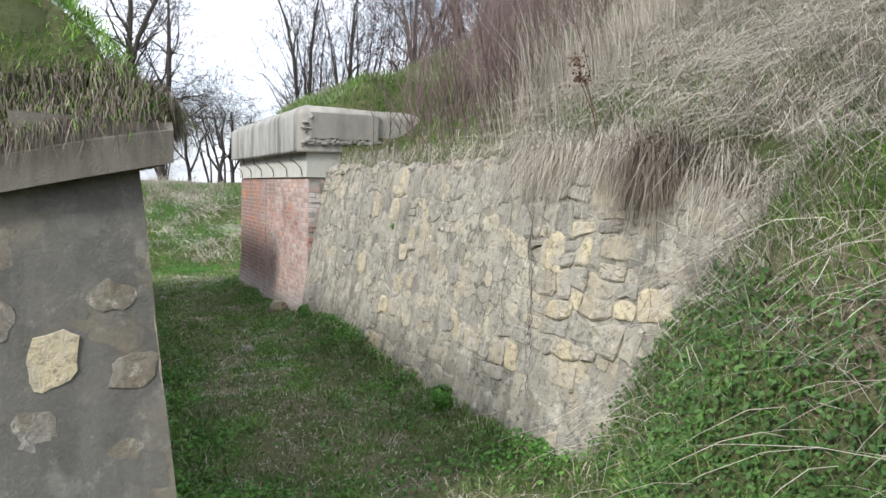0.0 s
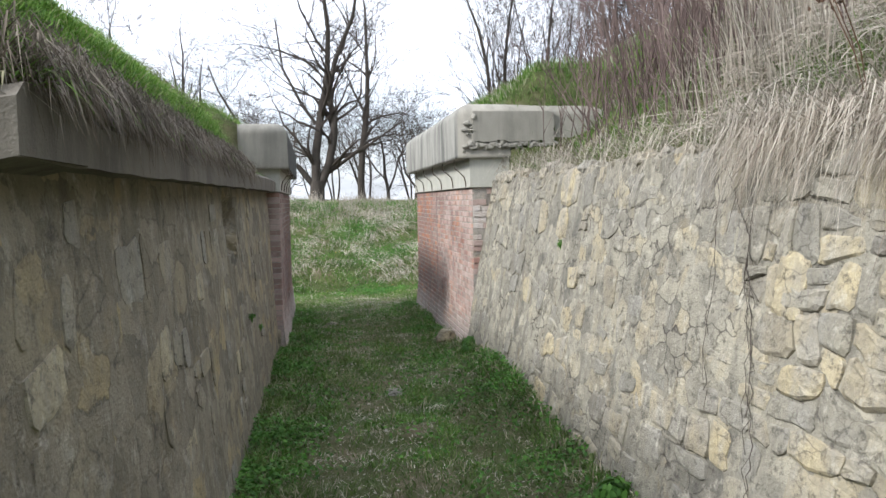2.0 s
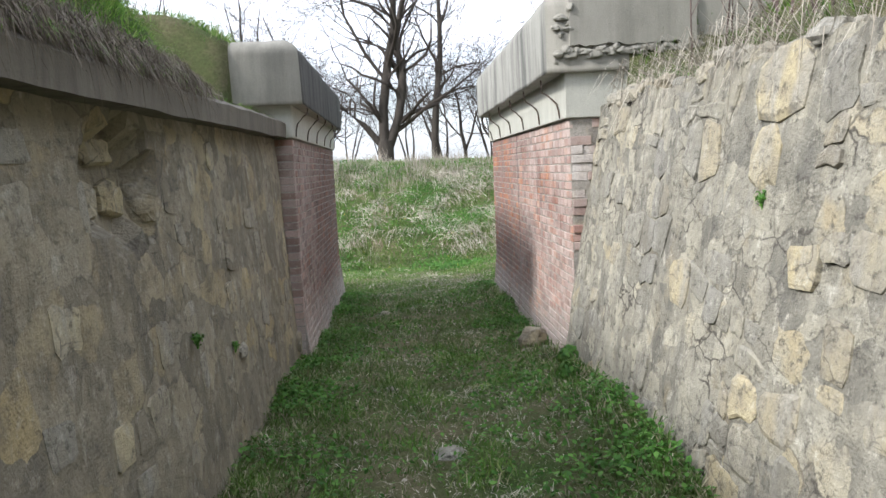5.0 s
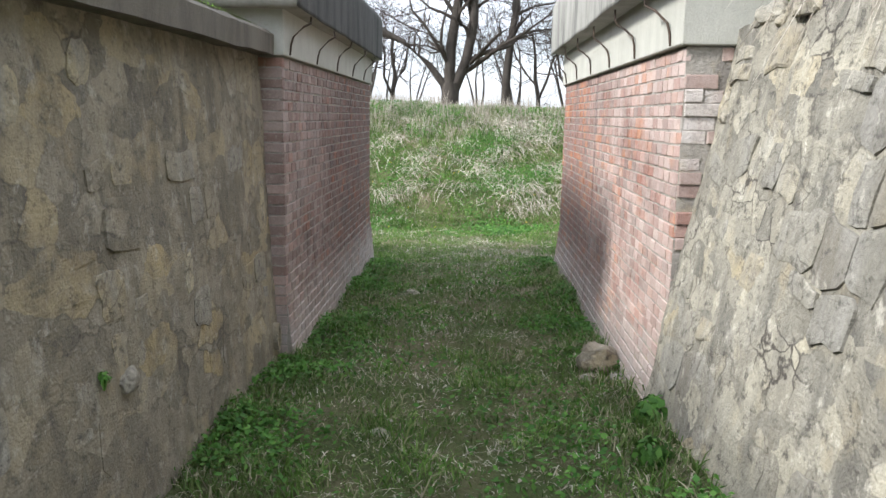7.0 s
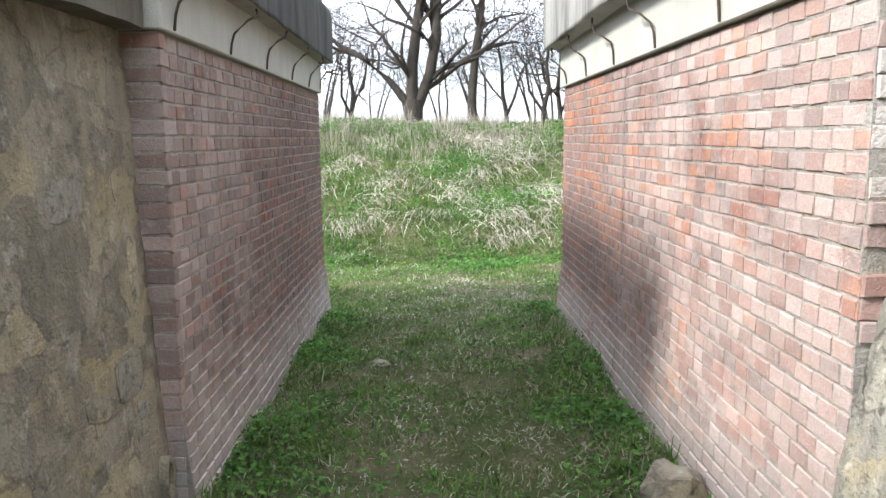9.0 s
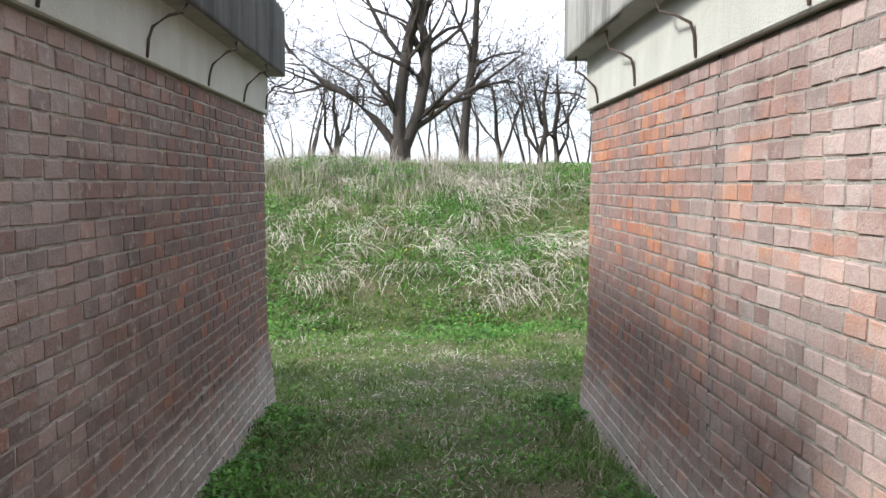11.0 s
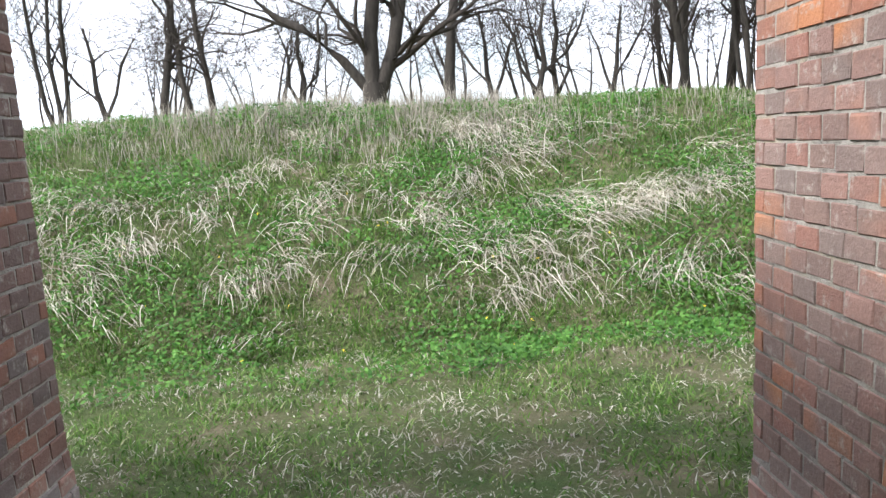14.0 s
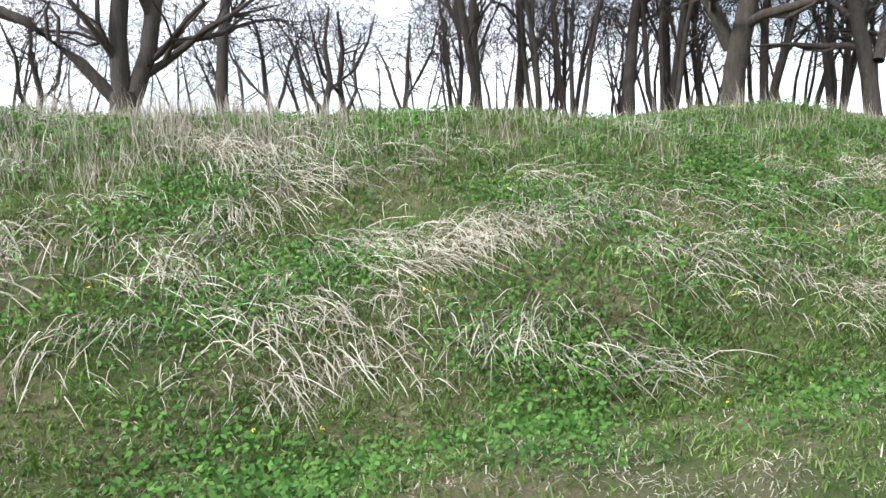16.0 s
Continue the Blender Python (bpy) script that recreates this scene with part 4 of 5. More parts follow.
lawn("right_near_green", scatter(34000, 0.4, 3.4, -13.8, -10.0, 26, right_turf), 0.05, 0.14, 0.006, GREEN, "green grass on the bank beside the start", lean=(-0.35, 0, 0), wild=0.7, droop=0.35, seed=26)
lawn("right_near_dry", scatter(20000, 0.8, 3.6, -13.6, -9.8, 27, lambda x, y: right_turf(x, y) * (1.0 if height(x, y) > 1.3 else 0.1)), 0.10, 0.28, 0.005, STRAW, "withered grass on the bank beside the start", lean=(-0.45, 0, 0), wild=0.75, droop=0.5, seed=27)
lawn("right_tall_stalks", scatter(4200, 1.5, 5.0, -11.6, -6.3, 16, lambda x, y: 0.03 * smooth(-8.0, -8.8, y) + math.exp(-((y + 9.9) / 0.55) ** 2) * (1 if x < 3 else 0.3) + 0.25 * smooth(3.0, 3.6, x)), 0.4, 0.95, 0.0055, STRAW, "tall pale dead stalks on the right mound", lean=(-0.12, 0, 0), wild=0.14, droop=0.06, seed=16)


def edge_right(r):
    while True:
        y = r.uniform(-13.1, -5.5)
        if r.rand() < 0.03 + 0.92 * smooth(-9.0, -10.4, y) * smooth(0.0, 0.25, noise.noise(Vector((y * 2.1, 0, 13)))) + 0.6 * math.exp(-((y + 10.75) / 0.25) ** 2) + 0.01:
            return (1.30 + r.uniform(0.0, 0.25), y, top_right(y) + r.uniform(-0.02, 0.14))


def hanging_mat(r):
    y = -12.0 + r.normal(0, 0.13)
    return (1.27 + r.uniform(-0.02, 0.14), y, 1.84 + r.uniform(-0.12, 0.12))


fringe("right_fringe", 5200, edge_right, 0.16, 0.46, 0.0048, (-0.9, 0, 0.05), STRAW, "long dry grass hanging over the stone wall", 17, 1.0)
fringe("hanging_roots", 3200, hanging_mat, 0.14, 0.38, 0.0045, (-0.45, 0, 0), DEAD, "dark mat of dead roots hanging down the wall", 18, 1.15, 0.22)
lawn("right_block_turf", scatter(56000, 1.02, 4.4, -6.3, -0.1, 19, lambda x, y: 1.0 if y > -5.0 or x > 1.5 else 0.0), 0.05, 0.20, 0.009, GREEN, "grass growing on the right parapet", lean=(-0.15, -0.1, 0), wild=0.45, droop=0.25, seed=19)
lawn("right_block_straw", scatter(9000, 1.02, 5.0, -5.0, 0.0, 20), 0.10, 0.28, 0.005, STRAW, "dry grass growing on the right parapet", lean=(-0.2, -0.1, 0), wild=0.4, droop=0.3, seed=20)
lawn("left_block_turf", scatter(20000, -5.0, -1.08, -4.2, 0.0, 21), 0.05, 0.16, 0.006, GREEN, "grass growing on the left parapet", lean=(0.1, -0.1, 0), wild=0.45, droop=0.25, seed=21)


clumps("start_stalks", 80, 0.4, 3.4, -14.4, -11.8, 22, 0.22, 0.55, 0.0042, (-0.75, 0.05, 0), STRAW, "long dry stalks lying down the starting bank", lambda x, y: 1.0 if 0.75 < height(x, y) - lerp_table(y, FLOOR_ROWS) else 0.22, 24, 0.16)
clumps("right_tussocks", 230, 1.4, 4.6, -12.8, -9.6, 32, 0.16, 0.42, 0.005, (-0.7, 0.0, 0), STRAW, "matted dry tussocks on the right mound", right_turf, 25, 0.16)


# ---- leaves ----
def leaves(name, P, N, size, mat, label, category="herbs", seed=0):
    """Small pointed leaves: centre points, facing directions, sizes."""
    n = len(P)
    r = np.random.RandomState(seed)
    N = unit(N + r.normal(0, 0.45, (n, 3)))
    A = unit(np.cross(N, r.normal(0, 1, (n, 3))))
    B = np.cross(N, A)
    s = (size * r.uniform(0.6, 1.4, n))[:, None]
    V = np.stack([P - A * s, P + B * s * 0.55 - A * s * 0.15, P + A * s * 0.9 - N * s * 0.25, P - B * s * 0.55 - A * s * 0.15], 1).reshape(-1, 3)
    me = bpy.data.meshes.new(name)
    me.vertices.add(n * 4)
    me.vertices.foreach_set("co", V.astype(np.float32).reshape(-1))
    me.loops.add(n * 4)
    me.loops.foreach_set("vertex_index", np.arange(n * 4, dtype=np.int32))
    me.polygons.add(n)
    me.polygons.foreach_set("loop_start", (np.arange(n) * 4).astype(np.int32))
    me.update(calc_edges=True)
    me.materials.append(mat)
    return tagged(new(name, me), label, category, kind="stuff")


def herb_field(x, y):
    return max(0.0, min(1.0, 0.35 + 1.3 * noise.noise(Vector((x * 1.1, y * 1.1, 80.0)))))


P = scatter(60000, -8.5, 10, 2.7, 8.0, 30, herb_field)
P[:, 2] += np.random.RandomState(30).uniform(0.02, 0.13, len(P))
leaves("bank_herbs", P, np.tile((0, -0.4, 0.9), (len(P), 1)), 0.020, HERB, "low green weeds on the far bank", seed=30)
P = scatter(20000, -1.1, 1.0, -12.3, 0.2, 31, lambda x, y: between_walls(x, y) * (0.12 + 0.88 * smooth(0.35, 0.95, abs(x))) * herb_field(x * 1.4, y * 1.4))
P[:, 2] += np.random.RandomState(31).uniform(0.01, 0.08, len(P))
leaves("passage_herbs", P, np.tile((0, 0, 1.0), (len(P), 1)), 0.017, HERB, "low weeds along the feet of the walls", seed=31)
P = scatter(8000, 0.0, 3.2, -15.5, -11.5, 32, lambda x, y: (1.0 if 0.12 < height(x, y) - lerp_table(y, FLOOR_ROWS) < 1.15 else 0.0) * (0.25 + 0.75 * herb_field(x, y)))
P[:, 2] += np.random.RandomState(32).uniform(0.02, 0.13, len(P))
leaves("start_herbs", P, np.tile((-0.5, -0.2, 0.8), (len(P), 1)), 0.015, DARKHERB, "dark green nettles and ivy at the foot of the bank", seed=32)


def leafy_plant(x, y, z, radius, n, seed, label):
    r = np.random.RandomState(seed)
    D = unit(r.normal(0, 1, (n, 3)) * (1, 1, 0.8) + (0, 0, 0.3))
    P = D * (radius * r.uniform(0.35, 1.0, n) ** 0.6)[:, None] * (1, 1, 1.1) + (x, y, z + radius * 0.75)
    P[:, 2] = np.maximum(P[:, 2], height(x, y) + 0.01)
    root = empty("leafy_plant", (x, y, z))
    tagged(root, label, "plant")
    o = leaves("foliage", P, D, radius * 0.24, HERB, "", "", seed)
    del o["kind"]
    o.parent, o.location = root, (-x, -y, -z)
    verts, faces = [], []
    for i in range(14):
        e = Vector(P[i]) - Vector((x, y, z))
        tube_into(verts, faces, [Vector((0, 0, -0.02)), e * 0.5 + Vector((0, 0, 0.02)), e], [0.004, 0.003, 0.002], 4)
    mesh_object("stem", verts, faces, HERB, root)


leafy_plant(0.93, -5.42, 0.14, 0.11, 260, 40, "bright green leafy weed at the brick corner")
leafy_plant(0.80, -6.0, 0.22, 0.08, 160, 41, "low green weed by the stone wall")
leafy_plant(face_left(0.66) + 0.03, -6.41, 0.64, 0.028, 70, 42, "green tuft rooted in the mortared wall")
leafy_plant(face_left(0.84) + 0.03, -7.17, 0.82, 0.035, 80, 43, "green tuft rooted in the mortared wall")
leafy_plant(face_right(1.40) - 0.01, -8.02, 1.37, 0.032, 70, 44, "green tuft rooted in the rubble wall")
leafy_plant(0.72, -10.35, 0.26, 0.10, 180, 45, "low green weed by the stone wall")
# dandelions, pale chips
r = np.random.RandomState(50)
P = scatter(46, -5, 7, 3.2, 5.6, 50)
P[:, 2] += 0.06
YELLOW = mat_leaf("yellow petals", ((0.0, (0.75, 0.55, 0.03)), (1.0, (0.85, 0.68, 0.06))), False)
leaves("dandelions", np.repeat(P, 5, 0) + r.normal(0, 0.006, (230, 3)), np.tile((0, -0.4, 0.9), (230, 1)), 0.008, YELLOW, "tiny yellow flowers scattered in the grass", "flowers", 50)
P = scatter(420, -1.0, 0.95, -12.2, 3.0, 51, lambda x, y: between_walls(x, y) if y < 0 else 1.0)
P[:, 2] += 0.012
leaves("litter", P, np.tile((0, 0, 1.0), (420, 1)), 0.016, STRAW, "pale chips and dead leaves on the path", "litter", 51)


# ---- shrubs and weeds on the right mound ----
def stem_shrub(x, y, n, tall, mat, label, seed):
    r = random.Random(seed)
    root = empty("shrub", (x, y, height(x, y)))
    tagged(root, label, "shrub")
    for j in range(4):
        verts, faces = [], []
        for i in range(n // 4):
            p = Vector((r.gauss(0, 0.30), r.gauss(0, 0.42), -0.05))
            p.x = max(p.x, 1.56 - x)
            p.z = height(x + p.x, y + p.y) - root.location.z - 0.05
            d = Vector((r.gauss(-0.10, 0.22), r.gauss(0, 0.22), 1)).normalized()
            L = tall * r.uniform(0.5, 1.1)
            pts, rad = [p.copy()], [0.006]
            for k in range(5):
                d = (d + Vector((r.gauss(0, 0.10), r.gauss(0, 0.10), 0.03))).normalized()
                p = p + d * L / 5
                pts.append(p.copy())
                rad.append(0.006 * (1 - (k + 1) / 6))
                if k > 0:
                    for _ in range(2):
                        e = (d + Vector((r.gauss(0, 0.5), r.gauss(0, 0.5), 0.25))).normalized() * L * r.uniform(0.12, 0.3)
                        tube_into(verts, faces, [p.copy(), p + e * 0.5 + Vector((0, 0, 0.01)), p + e + Vector((0, 0, 0.03))], [0.0032, 0.0026, 0.0014], 3)
            tube_into(verts, faces, pts, rad, 4)
        tagged(mesh_object("brush", verts, faces, mat, root), kind="stuff")


for i, (x, y, n, tall) in enumerate(((1.8, -7.3, 44, 1.2), (2.1, -8.1, 60, 1.5), (1.8, -8.9, 44, 1.35), (2.6, -7.2, 52, 1.7), (2.5, -9.0, 44, 1.5), (3.2, -8.2, 56, 1.9), (3.4, -9.6, 48, 1.8), (3.0, -6.6, 44, 1.6), (1.75, -9.4, 24, 1.1))):
    stem_shrub(x, y, n, tall, MAUVE, "leafless mauve-brown shrub on the grassy mound", 70 + i)


def weed_stalk(x, y, z, tops, seed):
    r = random.Random(seed)
    root = empty("dry_weed", (x, y, z))
    tagged(root, "dead weed stalk with dark brown seed heads", "weed")
    for tx, ty, tz in tops:
        e = Vector((tx - x, ty - y, tz - z))
        bar("stalk", [(0, 0, -0.05), tuple(e * 0.5 + Vector((0.02, 0, 0))), tuple(e)], 0.0024, SEED, root)
        r2 = np.random.RandomState(seed)
        seed += 1
        n = 34
        P = np.array(e) + r2.normal(0, 0.026, (n, 3))
        o = leaves("seed_head", P, r2.normal(0, 1, (n, 3)), 0.014, SEED, "", "", seed)
        o.parent = root


weed_stalk(1.32, -11.35, 2.0, ((1.22, -11.2, 2.54), (1.10, -11.45, 2.40), (1.17, -11.3, 2.42)), 90)


def hanging_vine(line, radius, seed):
    """A dead tendril that hangs down the rubble wall; line gives (y, z) along it."""
    r = random.Random(seed)
    root = empty("dead_vine", (face_right(line[0][1]) - 0.02, *line[0]))
    tagged(root, "thin dead brown tendril hanging down the rubble wall", "vine", "tendrils on the rubble wall")
    pts = []
    for (a, za), (b, zb) in zip(line, line[1:]):
        for i in range(6):
            t = i / 6
            y, z = a + (b - a) * t + r.gauss(0, 0.010), za + (zb - za) * t
            pts.append((face_right(z) - 0.022 - r.uniform(0, 0.012) - root.location.x, y - root.location.y, z - root.location.z))
    bar("stem", pts, radius * 0.55, TWIG, root)
    for i in range(3, len(pts) - 1, 3):
        a = Vector(pts[i])
        bar("twig", [tuple(a), tuple(a + Vector((-0.01, r.gauss(0, 0.03), -0.06))), tuple(a + Vector((-0.012, r.gauss(0, 0.05), -0.15)))], radius * 0.4, TWIG, root)


hanging_vine(((-10.45, 1.88), (-10.74, 1.55), (-10.80, 1.35), (-10.92, 1.0), (-11.0, 0.72), (-11.02, 0.5)), 0.0035, 1)
hanging_vine(((-10.72, 1.90), (-10.78, 1.45), (-10.90, 1.1), (-10.96, 0.8)), 0.0028, 2)
hanging_vine(((-10.40, 1.86), (-10.50, 1.45), (-10.53, 1.05), (-10.62, 0.85)), 0.0028, 3)
hanging_vine(((-12.10, 1.80), (-12.16, 1.4), (-12.14, 1.1)), 0.0028, 4)


# ---- trees ----
def grow(verts, faces, r, p, d, rad, L, depth, up, spread):
    segs = 4 if depth < 4 else 3 if depth == 4 else 2
    pts, rads = [p.copy()], [rad]
    end = rad * (0.55 if depth < 4 else 0.35)
    for k in range(segs):
        w = 0.10 + 0.05 * depth
        d = (d + Vector((r.gauss(0, w), r.gauss(0, w), r.gauss(0, w * 0.6) + up))).normalized()
        p = p + d * L / segs
        pts.append(p.copy())
        rads.append(rad + (end - rad) * (k + 1) / segs)
    tube_into(verts, faces, pts, rads, 8 if rad > 0.08 else 5 if rad > 0.03 else 3)
    if depth >= 7:
        return
    kids = 3
    for c in range(kids):
        k = segs if c == 0 else r.randint(max(1, segs - 3), segs)
        q = pts[k]
        dd = (pts[k] - pts[k - 1]).normalized()
        side = dd.orthogonal().normalized()
        side.rotate(Matrix.Rotation(r.uniform(0, 2 * math.pi), 3, dd))
        a = r.uniform(0.12, 0.35) if c == 0 else r.uniform(0.45, 0.95) * spread
        nd = (dd * math.cos(a) + side * math.sin(a)).normalized()
        grow(verts, faces, r, q, nd, max(0.0055, rads[k] * (0.9 if c == 0 else r.uniform(0.5, 0.72))), L * r.uniform(0.62, 0.85), depth + 1, up, spread)


def tree_meshes(seed, limbs, rad_scale, up, spread, tall, start=2):
    """Trunk limbs given as lists of (x, y, z, radius); branches grow from their upper parts."""
    r = random.Random(seed)
    tv, tf, cv, cf = [], [], [], []
    for limb in limbs:
        pts = [Vector(q[:3]) for q in limb]
        rad = [q[3] * rad_scale for q in limb]
        tube_into(tv, tf, pts, rad, 9)
        for i in range(1, len(pts)):
            if pts[i].z < 1.2:
                continue
            d0 = (pts[i] - pts[i - 1]).normalized()
            for _ in range(3 if i < len(pts) - 1 else 4):
                side = d0.orthogonal().normalized()
                side.rotate(Matrix.Rotation(r.uniform(0, 6.283), 3, d0))
                a = r.uniform(0.4, 1.0) * spread
                dd = (d0 * math.cos(a) + side * math.sin(a)).normalized()
                grow(cv, cf, r, pts[i] - d0 * r.uniform(0, (pts[i] - pts[i - 1]).length * 0.6), dd, max(0.008, rad[i] * r.uniform(0.4, 0.6)), tall * r.uniform(0.14, 0.24), start + (0 if rad[i] > 0.06 else 1), up, spread)
    out = []
    for n, v, f, m in (("trunk", tv, tf, BARK), ("crown", cv, cf, TWIG)):
        me = bpy.data.meshes.new(n)
        me.from_pydata(v, [], f)
        me.materials.append(m)
        me.shade_smooth()
        out.append(me)
    return out


def trunk_line(seed, height_m, rad, lean, fork):
    r = random.Random(seed)
    limbs = []
    for s in range(fork):
        p = Vector((0, 0, -0.4)) if s == 0 else Vector((r.uniform(-0.12, 0.12), r.uniform(-0.1, 0.1), -0.3))
        d = Vector((lean + (0 if fork == 1 else (s - (fork - 1) / 2) * 0.28), r.uniform(-0.1, 0.1), 1)).normalized()
        limb = [(*p, rad)]
        for k in range(7):
            d = (d + Vector((r.gauss(0, 0.10), r.gauss(0, 0.10), 0.06))).normalized()
            p = p + d * height_m / 7
            limb.append((*p, rad * (1 - 0.85 * (k + 1) / 7)))
        limbs.append(limb)
    return limbs


TREES = {
    "big": tree_meshes(1, [[(0, 0, -0.5, 0.40), (0, 0, 0.1, 0.34), (0.02, 0, 0.7, 0.31)],
                           [(-0.02, 0, 0.6, 0.22), (0.0, 0, 1.6, 0.19), (0.18, 0, 2.8, 0.17), (0.42, 0.1, 4.0, 0.13), (0.5, 0.2, 5.6, 0.10), (0.3, 0.3, 7.5, 0.06), (0.3, 0.3, 9.5, 0.02)],
                           [(0.12, 0, 0.55, 0.20), (0.42, 0, 1.3, 0.18), (0.60, -0.05, 2.2, 0.17), (0.62, 0, 2.9, 0.14), (0.42, 0.05, 3.4, 0.13), (0.7, 0, 4.6, 0.11), (1.3, 0, 6.0, 0.08), (1.7, 0, 8.4, 0.02)],
                           [(-0.08, 0, 0.55, 0.15), (-0.55, -0.1, 1.15, 0.12), (-1.25, -0.15, 1.75, 0.10), (-1.75, -0.1, 2.0, 0.085), (-2.5, 0, 2.7, 0.06), (-3.0, 0.1, 3.6, 0.04), (-3.3, 0.1, 4.4, 0.02)],
                           [(0.3, 0.1, 2.2, 0.08), (-0.4, 0.4, 3.2, 0.07), (-1.0, 0.5, 4.4, 0.05), (-1.2, 0.6, 6.0, 0.03)]], 0.74, 0.03, 1.0, 9.0, 3),
    "slim": tree_meshes(2, trunk_line(2, 9.0, 0.15, 0.02, 1), 1.0, 0.05, 0.9, 8.0, 3),
    "pair": tree_meshes(3, trunk_line(3, 9.5, 0.115, 0.0, 2), 1.0, 0.09, 0.7, 8.0, 3),
    "trio": tree_meshes(4, trunk_line(4, 8.5, 0.075, 0.0, 3), 1.0, 0.10, 0.7, 7.0, 3),
    "stout": tree_meshes(5, trunk_line(5, 11.0, 0.25, -0.05, 1) + [[(0, 0, 1.6, 0.16), (-0.8, 0, 3.0, 0.13), (-1.3, 0, 4.6, 0.10), (-1.8, 0, 7.0, 0.04)]], 1.0, 0.04, 0.9, 9.0, 3),
    "crooked": tree_meshes(8, [[(0, 0, -0.4, 0.10), (0.05, 0, 0.5, 0.09), (0.2, 0, 1.1, 0.08), (0.15, 0.1, 1.8, 0.06), (0.3, 0.1, 2.6, 0.03)],
                               [(0.05, 0, 0.4, 0.06), (-0.35, 0.1, 1.0, 0.05), (-0.5, 0, 1.7, 0.04), (-0.9, 0, 2.3, 0.02)],
                               [(0.18, 0, 0.9, 0.06), (0.7, -0.1, 1.3, 0.05), (1.1, 0, 1.9, 0.035), (1.3, 0, 2.5, 0.02)]], 0.8, 0.01, 1.15, 4.2, 4),
    "bush": tree_meshes(6, trunk_line(6, 3.0, 0.045, 0.0, 3), 1.0, 0.0, 1.2, 4.2, 4),
}


def tree(kind, x, y, turn, size, label):
    root = empty("tree" if kind != "bush" else "bush", (x, y, height(x, y)))
    root.rotation_euler, root.scale = (0, 0, turn), (size, size, size)
    tagged(root, label, "tree" if kind != "bush" else "bush", "bare trees behind the bank" if kind != "bush" else "bare bushes behind the bank")
    for me in TREES[kind]:
        o = new(me.name, me)
        o.parent = root


tree("big", -0.52, 14.7, 0.0, 1.0, "large forked bare tree with grey-brown bark")
tree("slim", 1.10, 18.2, 0.5, 1.0, "slender bare tree behind the bank")
for x, y, turn, s in ((3.1, 18.0, 0.2, 1.0), (2.2, 19.0, 2.4, 0.95), (4.0, 20.5, 4.0, 1.1), (-2.6, 20.5, 1.2, 1.05), (5.2, 19.6, 5.2, 0.95), (-7.2, 19.5, 3.0, 1.0)):
    tree("crooked", x, y, turn, s, "low crooked bare tree with spreading twigs")
for kind, x, y, turn, s in (("pair", 6.70, 18.0, 0.3, 1.0), ("trio", 8.1, 18.0, 1.0, 0.95), ("trio", 9.05, 18.0, 2.2, 0.9), ("slim", 10.40, 18.0, 0.0, 1.15), ("trio", 11.6, 18.1, 2.0, 1.1), ("pair", 11.9, 18.6, 0.9, 1.0),
                            ("stout", 10.95, 14.64, 0.0, 1.0), ("pair", 14.4, 18.0, 1.2, 1.1), ("trio", 16.6, 18.0, 0.2, 1.05), ("pair", 17.3, 18.6, 2.9, 1.0), ("stout", 14.9, 14.7, 3.6, 0.8), ("slim", 18.1, 18.0, 1.3, 1.1),
                            ("trio", 13.1, 19.0, 0.9, 1.0), ("trio", 15.6, 19.5, 2.0, 1.0), ("slim", 9.4, 23.0, 4.0, 1.1), ("trio", 20.0, 20.0, 0.7, 1.1), 
                            ("trio", 7.4, 22.5, 5.0, 1.0), ("trio", 10.4, 21.5, 2.7, 1.0), ("slim", -5.45, 18.0, 0.4, 0.75), ("slim", -4.8, 18.2, 1.9, 0.65), ("slim", -4.3, 18.0, 3.9, 0.6), ("trio", -8.2, 19.5, 2.5, 0.9), ("pair", -11.0, 21.0, 0.1, 0.9)):
    tree(kind, x, y, turn, s, {"pair": "twin-stemmed bare tree behind the bank", "trio": "many-stemmed bare tree behind the bank", "slim": "slender bare tree behind the bank", "stout": "stout bare tree with a thick trunk"}[kind])
r = random.Random(9)
for x, y, s in ((7.5, 19.5, 1.1), (9.6, 20.0, 1.2), (10.9, 19.5, 1.2), (12.6, 20.5, 1.3), (14.0, 20.0, 1.3), (15.3, 20.8, 1.4), (17.2, 20.5, 1.4), (18.6, 21.5, 1.5), (-0.6, 21, 0.8), (1.6, 22.5, 0.9), (6.0, 21, 0.9), (8.2, 20.5, 0.9), (-3.9, 20.5, 0.8), (-6.2, 20.5, 0.8), (3.6, 24, 1.2), (-2.0, 22, 0.9), (-3.2, 25, 1.1), (-6.8, 23, 1.0), (-9.5, 22, 1.0), (0.3, 26, 1.2), (5.6, 25, 1.2), (8.6, 26, 1.3), (11.8, 26, 1.3), (14.5, 26, 1.4), (-13, 25, 1.2), (-4.4, 28, 1.5), (1.9, 27, 1.5), (4.9, 29, 1.6), (7.4, 22, 1.2), (10.6, 24, 1.4), (13.2, 24, 1.4), (16.6, 25, 1.5), (-7.8, 28, 1.5)):
    tree("bush", x, y, r.uniform(0, 6), s, "tangled leafless bush behind the bank")

